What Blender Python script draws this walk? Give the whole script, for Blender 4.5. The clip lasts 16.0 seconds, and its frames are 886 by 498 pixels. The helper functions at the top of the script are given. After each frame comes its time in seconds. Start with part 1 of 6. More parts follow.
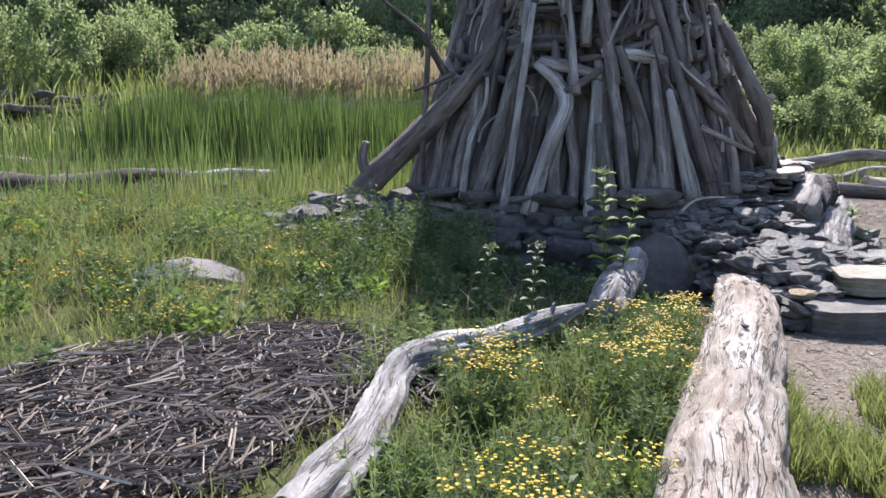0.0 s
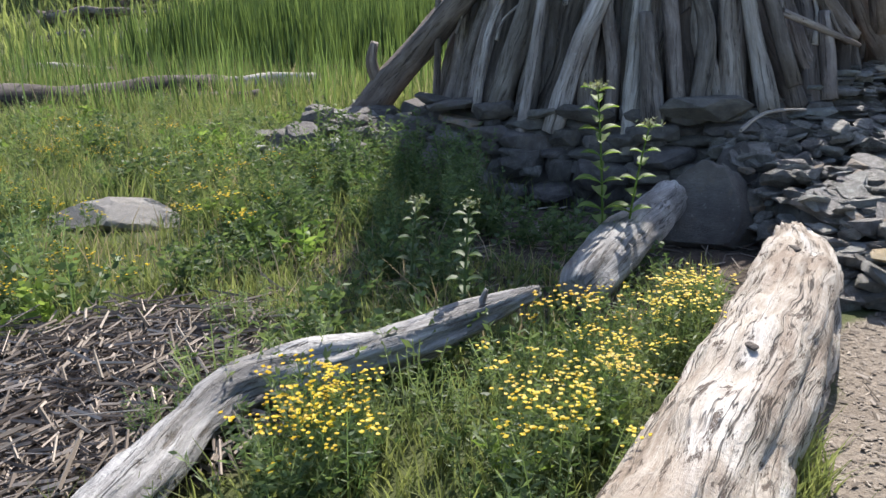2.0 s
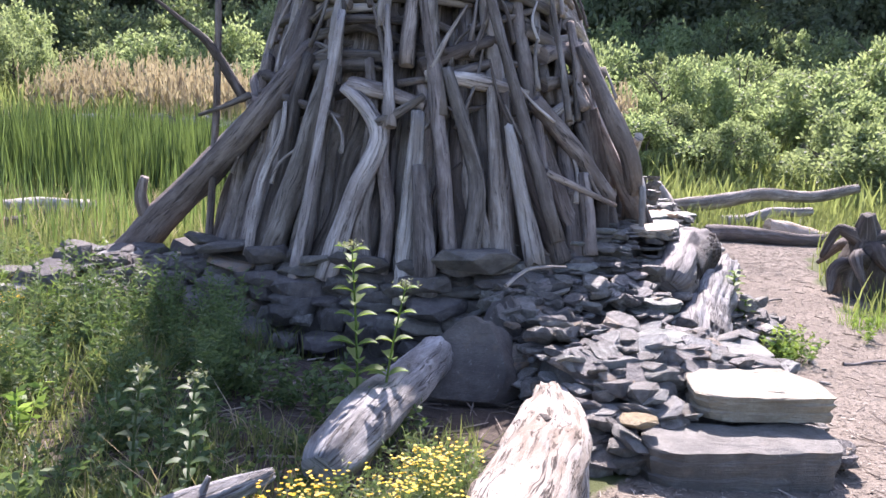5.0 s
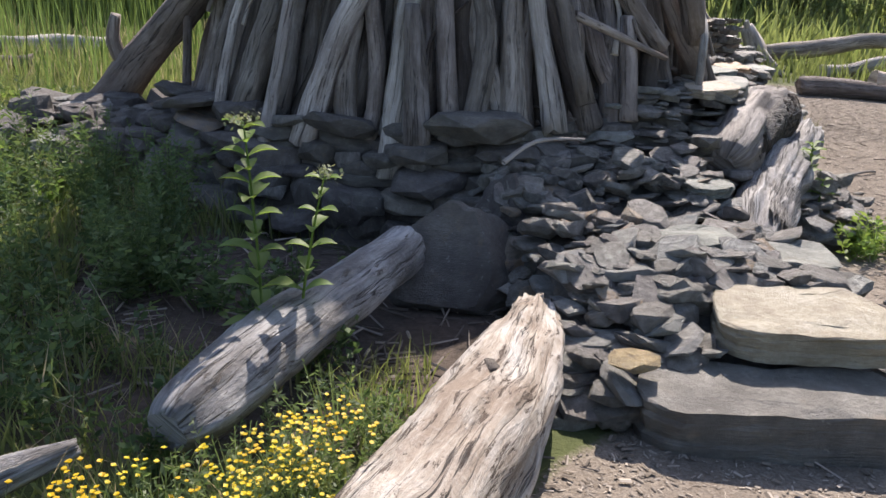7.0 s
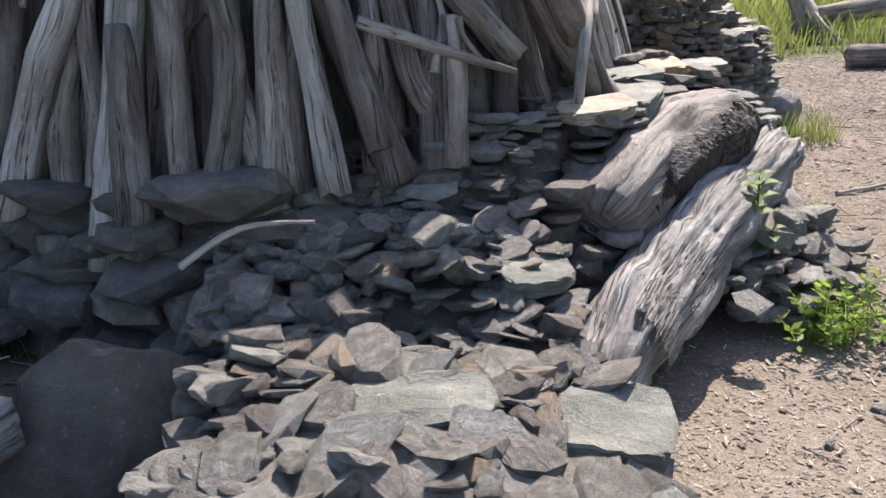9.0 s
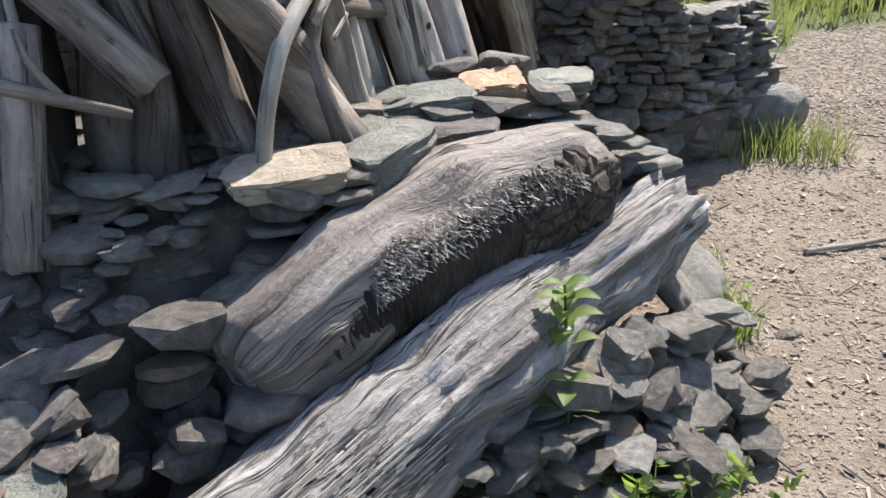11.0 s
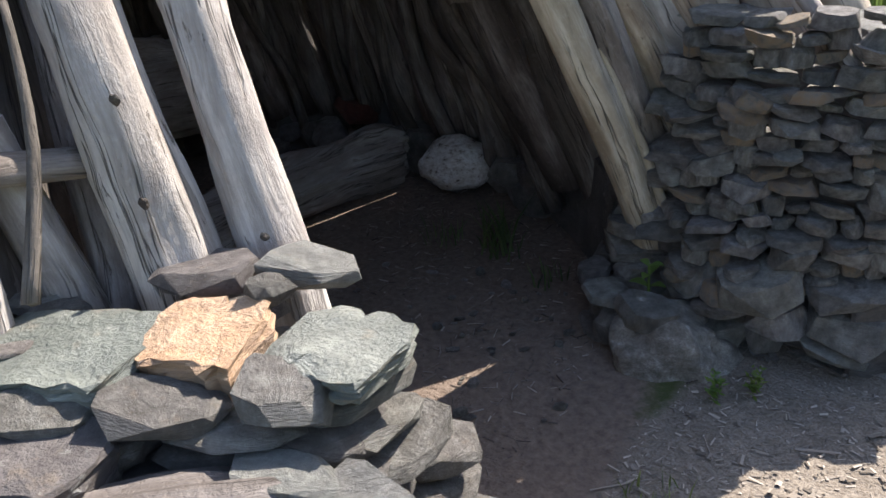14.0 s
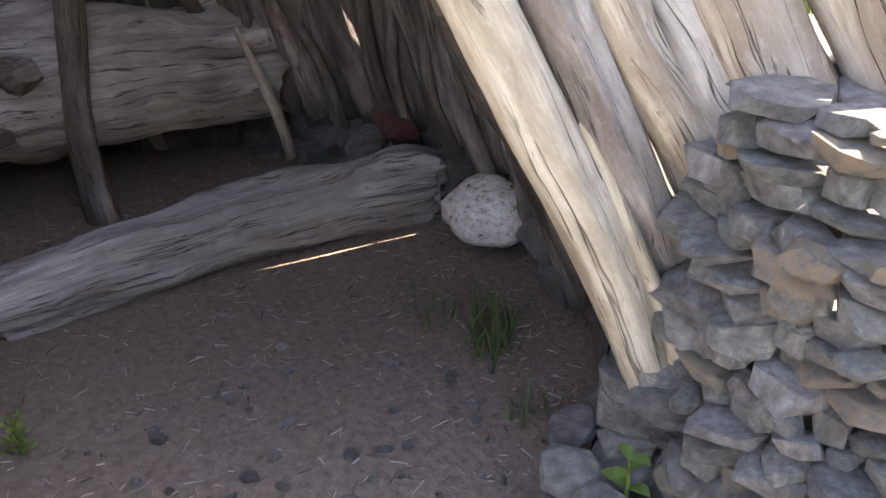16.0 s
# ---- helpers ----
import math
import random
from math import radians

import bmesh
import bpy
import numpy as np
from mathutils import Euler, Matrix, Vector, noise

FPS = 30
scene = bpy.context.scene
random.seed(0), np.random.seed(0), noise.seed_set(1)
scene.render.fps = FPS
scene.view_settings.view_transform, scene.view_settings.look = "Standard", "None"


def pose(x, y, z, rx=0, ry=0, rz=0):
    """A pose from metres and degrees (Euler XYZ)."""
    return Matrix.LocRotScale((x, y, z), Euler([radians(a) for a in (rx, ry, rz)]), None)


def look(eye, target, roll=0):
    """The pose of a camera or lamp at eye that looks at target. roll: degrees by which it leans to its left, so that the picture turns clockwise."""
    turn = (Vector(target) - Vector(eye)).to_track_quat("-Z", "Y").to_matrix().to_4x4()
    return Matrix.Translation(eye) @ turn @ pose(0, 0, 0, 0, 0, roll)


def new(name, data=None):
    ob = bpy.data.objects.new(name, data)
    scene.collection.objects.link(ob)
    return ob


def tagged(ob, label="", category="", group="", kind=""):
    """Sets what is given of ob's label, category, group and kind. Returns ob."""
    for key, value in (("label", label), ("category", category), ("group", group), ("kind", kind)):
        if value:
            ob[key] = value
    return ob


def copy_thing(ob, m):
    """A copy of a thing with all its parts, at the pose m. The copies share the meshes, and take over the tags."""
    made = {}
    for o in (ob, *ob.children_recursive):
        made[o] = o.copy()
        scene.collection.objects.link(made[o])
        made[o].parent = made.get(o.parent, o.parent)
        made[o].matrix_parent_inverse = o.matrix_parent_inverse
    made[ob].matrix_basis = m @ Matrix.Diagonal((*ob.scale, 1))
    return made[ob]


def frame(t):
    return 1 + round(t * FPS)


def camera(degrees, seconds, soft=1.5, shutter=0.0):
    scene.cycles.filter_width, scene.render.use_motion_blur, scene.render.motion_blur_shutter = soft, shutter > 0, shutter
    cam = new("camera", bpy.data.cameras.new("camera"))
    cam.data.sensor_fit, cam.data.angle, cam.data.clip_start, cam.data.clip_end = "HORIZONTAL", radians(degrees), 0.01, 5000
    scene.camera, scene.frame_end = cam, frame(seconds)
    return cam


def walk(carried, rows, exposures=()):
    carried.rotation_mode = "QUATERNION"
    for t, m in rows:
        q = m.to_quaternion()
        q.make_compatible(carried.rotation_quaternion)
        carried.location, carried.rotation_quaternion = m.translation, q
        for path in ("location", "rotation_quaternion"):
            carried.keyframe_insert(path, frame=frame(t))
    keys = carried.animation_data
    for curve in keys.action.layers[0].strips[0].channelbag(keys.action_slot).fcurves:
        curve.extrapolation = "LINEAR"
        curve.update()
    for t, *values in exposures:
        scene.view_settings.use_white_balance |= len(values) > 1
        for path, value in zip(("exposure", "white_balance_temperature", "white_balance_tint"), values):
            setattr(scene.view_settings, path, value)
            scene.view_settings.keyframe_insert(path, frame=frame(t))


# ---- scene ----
cam = camera(56.1, 16.0)
PATH = [
    (0, (0.032, -0.402, 1.414), (0.028, 1.563, 1.042), 0.7),
    (0.5, (0.234, -0.016, 1.456), (0.238, 1.938, 1.032), 1.6),
    (1, (0.555, 0.394, 1.417), (0.323, 2.303, 0.866), -1.8),
    (1.5, (0.787, 0.756, 1.404), (0.616, 2.656, 0.803), -0.7),
    (2, (0.925, 1.058, 1.412), (0.63, 2.937, 0.792), -1.6),
    (2.5, (1.104, 1.252, 1.413), (0.711, 3.092, 0.735), -3.0),
    (3, (1.142, 1.356, 1.433), (0.78, 3.206, 0.765), -3.2),
    (3.5, (1.158, 1.382, 1.44), (0.829, 3.265, 0.851), -2.5),
    (4, (1.177, 1.36, 1.501), (0.914, 3.293, 1.063), 0.2),
    (4.5, (1.157, 1.315, 1.518), (1.073, 3.285, 1.182), 2.2),
    (5, (1.16, 1.321, 1.516), (1.319, 3.289, 1.195), 2.5),
    (5.2, (1.17, 1.345, 1.507), (1.398, 3.302, 1.161), 2.1),
    (7.3, (1.944, 2.551, 1.496), (1.802, 4.416, 0.786), 1.5),
    (7.5, (2.08, 2.701, 1.493), (1.875, 4.571, 0.813), 0.6),
    (8, (2.481, 3.11, 1.576), (2.283, 4.99, 0.924), 0.1),
    (8.5, (2.876, 3.584, 1.536), (2.71, 5.453, 0.843), -0.8),
    (9, (3.218, 4.034, 1.518), (2.945, 5.868, 0.768), -2.2),
    (9.5, (3.658, 4.405, 1.506), (3.463, 6.217, 0.684), -3.2),
    (9.7, (3.819, 4.571, 1.475), (3.686, 6.388, 0.649), -2.8),
    (11.8, (5.016, 6.357, 1.467), (4.171, 7.92, 0.548), -5.0),
    (12, (5.187, 6.429, 1.521), (4.275, 7.949, 0.596), -5.9),
    (12.5, (5.211, 6.834, 1.481), (4.242, 8.326, 0.566), -6.5),
    (13, (5.075, 7.317, 1.451), (3.991, 8.763, 0.594), -6.8),
    (13.5, (5.071, 7.759, 1.417), (3.824, 9.065, 0.557), -8.7),
    (14, (5.028, 8.125, 1.462), (3.808, 9.451, 0.594), -5.9),
    (14.5, (4.841, 8.492, 1.439), (3.614, 9.873, 0.673), -2.4),
    (15, (4.84, 8.8, 1.385), (3.516, 10.066, 0.582), -2.7),
    (15.5, (4.918, 9.102, 1.372), (3.521, 10.236, 0.498), -3.2),
    (16, (4.775, 9.424, 1.348), (3.3, 10.44, 0.458), -2.2),
]
walk(cam, [(t, look(eye, target, roll)) for t, eye, target, roll in PATH],
     [(0, 0.84, 6050, 19), (0.6, 0.9, 6050, 18), (1.2, 0.77, 6150, 15), (2.5, 0.85, 6300, 13), (3.5, 0.94, 6250, 17), (4.5, 1.5, 6150, 26), (5.2, 1.44, 6150, 28), (7.3, 0.74, 6600, 17), (8.5, 0.98, 6600, 18), (9.7, 1.03, 6700, 16),
      (12.0, 1.06, 6350, 13), (14.0, 1.3, 6350, 14), (14.8, 1.95, 6400, 17), (15.4, 2.65, 7000, 23), (16.0, 3.5, 7300, 24)])

# ---- light ----
SUN_AZ, SUN_EL = 13.0, 46.0      # degrees to the right of +y, and above the ground
world = bpy.data.worlds.new("sky")
scene.world = world
world.use_nodes = True
wn = world.node_tree
bg = wn.nodes["Background"]
sky = wn.nodes.new("ShaderNodeTexSky")
sky.sky_type, sky.sun_disc = "NISHITA", False
sky.sun_elevation, sky.sun_rotation = radians(SUN_EL), radians(SUN_AZ)
wn.links.new(sky.outputs[0], bg.inputs[0])
bg.inputs[1].default_value = 0.132
sun = new("sun", bpy.data.lights.new("sun", "SUN"))
sun.data.energy, sun.data.angle, sun.data.color = 4.6, radians(0.5), (1.0, 0.94, 0.84)
sa, se = radians(SUN_AZ), radians(SUN_EL)
sun_from = Vector((math.sin(sa) * math.cos(se), math.cos(sa) * math.cos(se), math.sin(se)))
sun.matrix_world = look(sun_from * 60, (0, 0, 0))

rng = np.random.default_rng(7)
R = random.Random(11)


# ---- materials ----
class Mat:
    """A node material under construction."""

    def __init__(self, name, rough=0.8, metal=0.0):
        self.m = bpy.data.materials.new(name)
        self.m.use_nodes = True
        self.t = self.m.node_tree
        self.b = self.t.nodes["Principled BSDF"]
        self.b.inputs["Roughness"].default_value = rough
        self.b.inputs["Metallic"].default_value = metal
        self.coord = self.t.nodes.new("ShaderNodeTexCoord")
        self.info = self.t.nodes.new("ShaderNodeObjectInfo")

    def node(self, kind, **inputs):
        n = self.t.nodes.new("ShaderNode" + kind)
        for k, v in inputs.items():
            self.put(n.inputs[k.replace("_", " ")], v)
        return n

    def put(self, socket, v):
        if hasattr(v, "is_linked") or hasattr(v, "links"):
            self.t.links.new(v, socket)
        else:
            socket.default_value = v

    def mapped(self, where="Object", scale=(1, 1, 1), shift=False):
        n = self.node("Mapping", Vector=self.coord.outputs[where], Scale=scale)
        if shift:
            a = self.math("MULTIPLY", self.info.outputs["Random"], 37.0)
            c = self.node("CombineXYZ", X=a, Y=a, Z=a)
            self.put(n.inputs["Location"], c.outputs[0])
        return n.outputs[0]

    def noise(self, vec, scale=5.0, detail=4.0, rough=0.55, dist=0.0):
        n = self.node("TexNoise", Vector=vec, Scale=scale, Detail=detail, Roughness=rough, Distortion=dist)
        return n.outputs["Fac"]

    def math(self, op, a, b=0.0, c=0.0):
        n = self.t.nodes.new("ShaderNodeMath")
        n.operation = op
        for s, v in zip(n.inputs, (a, b, c)):
            self.put(s, v)
        return n.outputs[0]

    def ramp(self, fac, stops):
        n = self.t.nodes.new("ShaderNodeValToRGB")
        e = n.color_ramp.elements
        while len(e) < len(stops):
            e.new(0.5)
        for el, (p, c) in zip(e, stops):
            el.position, el.color = p, (*c, 1) if len(c) == 3 else c
        self.put(n.inputs[0], fac)
        return n.outputs[0]

    def step(self, fac, lo, hi):
        return self.ramp(fac, [(lo, (0, 0, 0)), (hi, (1, 1, 1))])

    def mix(self, fac, a, b, mode="MIX"):
        n = self.t.nodes.new("ShaderNodeMix")
        n.data_type, n.blend_type = "RGBA", mode
        for s, v in ((n.inputs[0], fac), (n.inputs[6], a), (n.inputs[7], b)):
            self.put(s, (*v, 1) if isinstance(v, tuple) and len(v) == 3 else v)
        return n.outputs[2]

    def vary(self, col, amount=0.3, hue=0.02):
        """Lightness and hue that differ from object to object."""
        r = self.info.outputs["Random"]
        n = self.node("HueSaturation", Color=col)
        self.put(n.inputs["Value"], self.math("MULTIPLY_ADD", r, amount, 1 - amount / 2))
        h = self.math("FRACT", self.math("MULTIPLY", r, 7.3))
        self.put(n.inputs["Hue"], self.math("MULTIPLY_ADD", h, hue, 0.5 - hue / 2))
        return n.outputs[0]

    def done(self, col, height=None, strength=0.5, distance=0.01):
        self.put(self.b.inputs["Base Color"], col)
        if height is not None:
            n = self.node("Bump", Height=height, Strength=strength, Distance=distance)
            self.put(self.b.inputs["Normal"], n.outputs[0])
        return self.m


def wood(name, dark, mid, light, crack=0.45, patch=None, patch_at=0.6, vary=0.35, swirl=0.03, relief=0.012, rough=0.88):
    """Weathered wood; the grain follows the UV's second axis, which runs along the piece in metres."""
    m = Mat(name, rough)
    bend = m.node("TexNoise", Vector=m.mapped("UV", (4.0, 2.5, 1), True), Scale=1.0, Detail=2.0)
    off = m.node("VectorMath", **{"Vector": bend.outputs["Color"]})
    off.operation = "SUBTRACT"
    off.inputs[1].default_value = (0.5, 0.5, 0.5)
    add = m.t.nodes.new("ShaderNodeVectorMath")
    add.operation = "MULTIPLY_ADD"
    m.put(add.inputs[0], off.outputs[0])
    add.inputs[1].default_value = (swirl * 2, swirl * 2, 0)
    m.put(add.inputs[2], m.coord.outputs["UV"])

    def along(u, v):
        n = m.node("Mapping", Vector=add.outputs[0], Scale=(u, v, 1))
        a = m.math("MULTIPLY", m.info.outputs["Random"], 37.0)
        m.put(n.inputs["Location"], m.node("CombineXYZ", X=a, Y=a, Z=a).outputs[0])
        return n.outputs[0]

    broad = m.noise(along(9, 1.6), 1.0, 8, 0.68, 0.3)
    fine = m.noise(along(75, 6.0), 1.0, 5, 0.7)
    blot = m.noise(m.mapped("Object", (1, 1, 1), True), 3.2, 4, 0.6)
    speck = m.noise(m.mapped("Object", (1, 1, 1), True), 38.0, 5, 0.7)
    col = m.ramp(broad, [(0.38, dark), (0.5, mid), (0.6, light)])
    col = m.mix(m.math("MULTIPLY", m.step(blot, 0.45, 0.6), 0.45), col, dark)
    col = m.mix(m.math("MULTIPLY", m.step(fine, 0.46, 0.62), 0.42), col, dark)
    col = m.mix(m.math("MULTIPLY", m.step(speck, 0.55, 0.75), 0.4), col, light)
    lines = m.noise(along(15, 0.55), 1.0, 4, 0.6, 0.2)
    gap = m.math("SUBTRACT", 1.0, m.step(m.math("ABSOLUTE", m.math("SUBTRACT", lines, 0.5)), 0.002, 0.011))
    gap = m.math("MULTIPLY", gap, m.step(m.noise(along(4.0, 1.2), 1.0, 2), crack, crack + 0.1))
    col = m.mix(m.math("MULTIPLY", gap, 0.85), col, (0.04, 0.034, 0.028))
    height = m.math("ADD", m.math("MULTIPLY", fine, 0.3), m.math("ADD", m.math("MULTIPLY", broad, 0.7), m.math("MULTIPLY", speck, 0.35)))
    if patch:
        flake = m.noise(along(28, 5.5), 1.0, 9, 0.75, 0.2)
        pm = m.step(flake, patch_at, patch_at + 0.025)
        col = m.mix(m.math("MULTIPLY", pm, 0.9), col, patch)
        height = m.math("SUBTRACT", height, m.math("MULTIPLY", pm, 0.6))
    height = m.math("SUBTRACT", height, m.math("MULTIPLY", gap, 1.4))
    return m.done(m.vary(col, vary, 0.025), height, 0.75, relief)


def bark_mat():
    m = Mat("old_bark", 0.9)
    warp = m.noise(m.mapped("Object"), 9.0, 4)
    c = m.node("CombineXYZ", X=warp, Y=warp, Z=warp)
    v = m.node("VectorMath", Vector=m.mapped("Object", (9, 9, 16)))
    m.put(v.inputs[1], c.outputs[0])
    vor = m.node("TexVoronoi", Vector=v.outputs[0], Scale=1.0)
    vor.feature = "DISTANCE_TO_EDGE"
    n = m.noise(m.mapped("Object"), 26.0, 6, 0.7)
    col = m.ramp(n, [(0.32, (0.035, 0.027, 0.021)), (0.52, (0.085, 0.064, 0.049)), (0.72, (0.19, 0.16, 0.135))])
    col = m.mix(m.math("SUBTRACT", 1.0, m.step(vor.outputs["Distance"], 0.01, 0.07)), col, (0.02, 0.016, 0.013))
    return m.done(col, m.math("ADD", m.step(vor.outputs["Distance"], 0.0, 0.15), n), 0.9, 0.02)


BARK = bark_mat()
GREY_WOOD = wood("grey_driftwood", (0.13, 0.105, 0.086), (0.235, 0.20, 0.172), (0.37, 0.325, 0.285), 0.38, (0.10, 0.08, 0.064), 0.6, 0.7, 0.04, 0.018)
PALE_WOOD = wood("pale_driftwood", (0.26, 0.225, 0.195), (0.44, 0.395, 0.35), (0.60, 0.555, 0.505), 0.38, (0.17, 0.14, 0.115), 0.62, 0.35, 0.04, 0.018)
BARE_LOG = wood("bare_log", (0.30, 0.24, 0.175), (0.51, 0.455, 0.37), (0.65, 0.61, 0.54), 0.38, (0.10, 0.072, 0.05), 0.565, 0.1, 0.05, 0.04)
WORN_LOG = wood("worn_log", (0.14, 0.128, 0.12), (0.30, 0.287, 0.275), (0.50, 0.485, 0.465), 0.36, (0.13, 0.105, 0.085), 0.585, 0.1, 0.04, 0.034, 0.62)
CRUST_LOG = wood("crusted_log", (0.10, 0.083, 0.071), (0.195, 0.166, 0.145), (0.32, 0.285, 0.255), 0.42, (0.10, 0.08, 0.066), 0.6, 0.1, 0.06, 0.03, 0.58)
GOLD_WOOD = wood("honey_driftwood", (0.29, 0.225, 0.16), (0.48, 0.40, 0.30), (0.62, 0.545, 0.44), 0.40, (0.24, 0.19, 0.15), 0.63, 0.2)
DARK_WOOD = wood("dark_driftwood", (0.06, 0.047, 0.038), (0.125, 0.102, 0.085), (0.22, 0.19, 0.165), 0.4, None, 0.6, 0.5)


def slate(name, a, b, c, rust=0.9, vary=0.45, layers=0.8, rough=0.5):
    """Split slate: bedding seams, mineral stains, lichen spots and a dull sheen."""
    m = Mat(name, rough)
    big = m.noise(m.mapped("Object", (1, 1, 1), True), 5.0, 6, 0.62)
    fine = m.noise(m.mapped("Object", (1, 1, 3), True), 42.0, 6, 0.72)
    seam = m.noise(m.mapped("Object", (1.5, 1.5, 30), True), 4.0, 4, 0.6)
    col = m.ramp(big, [(0.3, a), (0.52, b), (0.7, c)])
    col = m.mix(m.math("MULTIPLY", m.step(fine, 0.42, 0.62), 0.4), col, a)
    col = m.mix(m.math("MULTIPLY", m.step(seam, 0.56, 0.64), 0.45), col, a)
    col = m.vary(col, vary, 0.045)
    warm = m.math("MULTIPLY", m.step(m.info.outputs["Random"], rust, rust + 0.02), m.step(big, 0.35, 0.6))
    col = m.mix(m.math("MULTIPLY", warm, 0.75), col, (0.36, 0.23, 0.12))
    stain = m.step(m.noise(m.mapped("Object", (1, 1, 1), True), 9.0, 5, 0.7), 0.58, 0.68)
    col = m.mix(m.math("MULTIPLY", stain, 0.3), col, (0.26, 0.19, 0.12))
    lichen = m.step(m.noise(m.mapped("Object", (1, 1, 1), True), 24.0, 4, 0.65), 0.63, 0.68)
    col = m.mix(m.math("MULTIPLY", lichen, 0.45), col, (0.40, 0.40, 0.35))
    height = m.math("ADD", m.math("ADD", big, m.math("MULTIPLY", fine, 0.5)), m.math("MULTIPLY", seam, layers))
    grit = m.noise(m.mapped("Object", (1, 1, 2), True), 110.0, 4, 0.7)
    m.put(m.b.inputs["Roughness"], m.math("MULTIPLY_ADD", fine, 0.35, rough - 0.17))
    return m.done(col, m.math("MULTIPLY_ADD", grit, 0.3, height), 0.9, 0.024)


SLATE = slate("slate", (0.125, 0.112, 0.097), (0.25, 0.23, 0.202), (0.40, 0.375, 0.33), 0.93, 0.6)
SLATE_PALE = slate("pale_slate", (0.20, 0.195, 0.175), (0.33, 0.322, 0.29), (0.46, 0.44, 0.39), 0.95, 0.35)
WALL_SLATE = slate("weathered_slate", (0.13, 0.116, 0.10), (0.32, 0.295, 0.26), (0.52, 0.485, 0.43), 0.9, 0.6)
SLATE_CREAM = slate("cream_slate", (0.25, 0.195, 0.14), (0.42, 0.35, 0.265), (0.54, 0.48, 0.39), 2.0, 0.2)
SLATE_RUST = slate("ochre_slate", (0.30, 0.22, 0.135), (0.54, 0.38, 0.19), (0.62, 0.48, 0.29), 2.0, 0.2)
GREEN_SLATE = slate("greenish_slate", (0.11, 0.118, 0.10), (0.20, 0.208, 0.178), (0.31, 0.315, 0.268), 2.0, 0.25)
BOULDER = slate("boulder", (0.085, 0.075, 0.066), (0.155, 0.14, 0.124), (0.235, 0.215, 0.19), 2.0, 0.3, 0.15, 0.7)
SMOOTH_STONE = slate("smooth_stone", (0.22, 0.205, 0.18), (0.30, 0.28, 0.25), (0.38, 0.355, 0.32), 2.0, 0.15, 0.0, 0.65)


def quartz_mat():
    m = Mat("quartz", 0.6)
    n1 = m.noise(m.mapped("Object"), 11.0, 5, 0.65)
    n2 = m.noise(m.mapped("Object"), 30.0, 4, 0.6)
    col = m.ramp(n1, [(0.34, (0.07, 0.05, 0.04)), (0.40, (0.52, 0.45, 0.38)), (0.60, (0.74, 0.70, 0.65))])
    col = m.mix(m.math("MULTIPLY", m.step(n2, 0.55, 0.62), 0.55), col, (0.30, 0.24, 0.19))
    return m.done(col, n1, 0.8, 0.02)


def granite_mat():
    m = Mat("lichen_granite", 0.85)
    n1 = m.noise(m.mapped("Object"), 9.0, 6, 0.7)
    n2 = m.noise(m.mapped("Object"), 55.0, 3, 0.6)
    col = m.ramp(n1, [(0.35, (0.14, 0.12, 0.095)), (0.55, (0.27, 0.24, 0.20)), (0.7, (0.46, 0.44, 0.40))])
    col = m.mix(m.math("MULTIPLY", m.step(n2, 0.5, 0.6), 0.4), col, (0.10, 0.09, 0.08))
    return m.done(col, m.math("ADD", n1, m.math("MULTIPLY", n2, 0.3)), 0.9, 0.02)


QUARTZ, GRANITE = quartz_mat(), granite_mat()
RED_SLATE = slate("red_slate", (0.11, 0.05, 0.036), (0.2, 0.085, 0.06), (0.27, 0.125, 0.09), 2.0, 0.2)


def leafy(name, a, b, through_part=0.45, rough=0.55, vary=0.25):
    """Leaves and blades: part of the light shines through."""
    m = Mat(name, rough)
    geo = m.t.nodes.new("ShaderNodeNewGeometry")
    r = geo.outputs["Random Per Island"]
    broad = m.noise(m.mapped("Object"), 1.6, 3)
    f = m.math("ADD", m.math("MULTIPLY", r, 0.6), m.math("MULTIPLY", broad, 0.4))
    col = m.ramp(f, [(0.15, a), (0.75, b)])
    col = m.vary(col, vary, 0.02)
    m.put(m.b.inputs["Base Color"], col)
    tr = m.node("BsdfTranslucent", Color=m.mix(1.0, col, (1.12, 1.15, 0.8), "MULTIPLY"))
    mx = m.t.nodes.new("ShaderNodeMixShader")
    mx.inputs[0].default_value = through_part
    m.t.links.new(m.b.outputs[0], mx.inputs[1])
    m.t.links.new(tr.outputs[0], mx.inputs[2])
    m.t.links.new(mx.outputs[0], m.t.nodes["Material Output"].inputs[0])
    return m.m


GRASS = leafy("meadow_grass", (0.13, 0.175, 0.065), (0.29, 0.325, 0.14), 0.52)
REED = leafy("reed_green", (0.03, 0.06, 0.02), (0.20, 0.275, 0.095), 0.42, 0.5, 0.3)
HERB = leafy("herb_green", (0.06, 0.105, 0.04), (0.17, 0.23, 0.095), 0.5)
FEATHER = leafy("feathery_green", (0.10, 0.15, 0.06), (0.22, 0.28, 0.13), 0.5)
LIME = leafy("bright_leaf", (0.13, 0.215, 0.05), (0.25, 0.34, 0.095), 0.55)
BUSH = leafy("bush_leaf", (0.16, 0.21, 0.115), (0.31, 0.365, 0.21), 0.62, 0.55, 0.6)
FOREST = leafy("forest_leaf", (0.14, 0.175, 0.125), (0.26, 0.30, 0.20), 0.6)
STRAW = leafy("dry_plume", (0.31, 0.245, 0.185), (0.48, 0.40, 0.31), 0.45)
YELLOW = leafy("yellow_petal", (0.58, 0.40, 0.003), (0.72, 0.54, 0.006), 0.3)
BUD = leafy("pale_bud", (0.20, 0.24, 0.11), (0.36, 0.36, 0.22), 0.3)
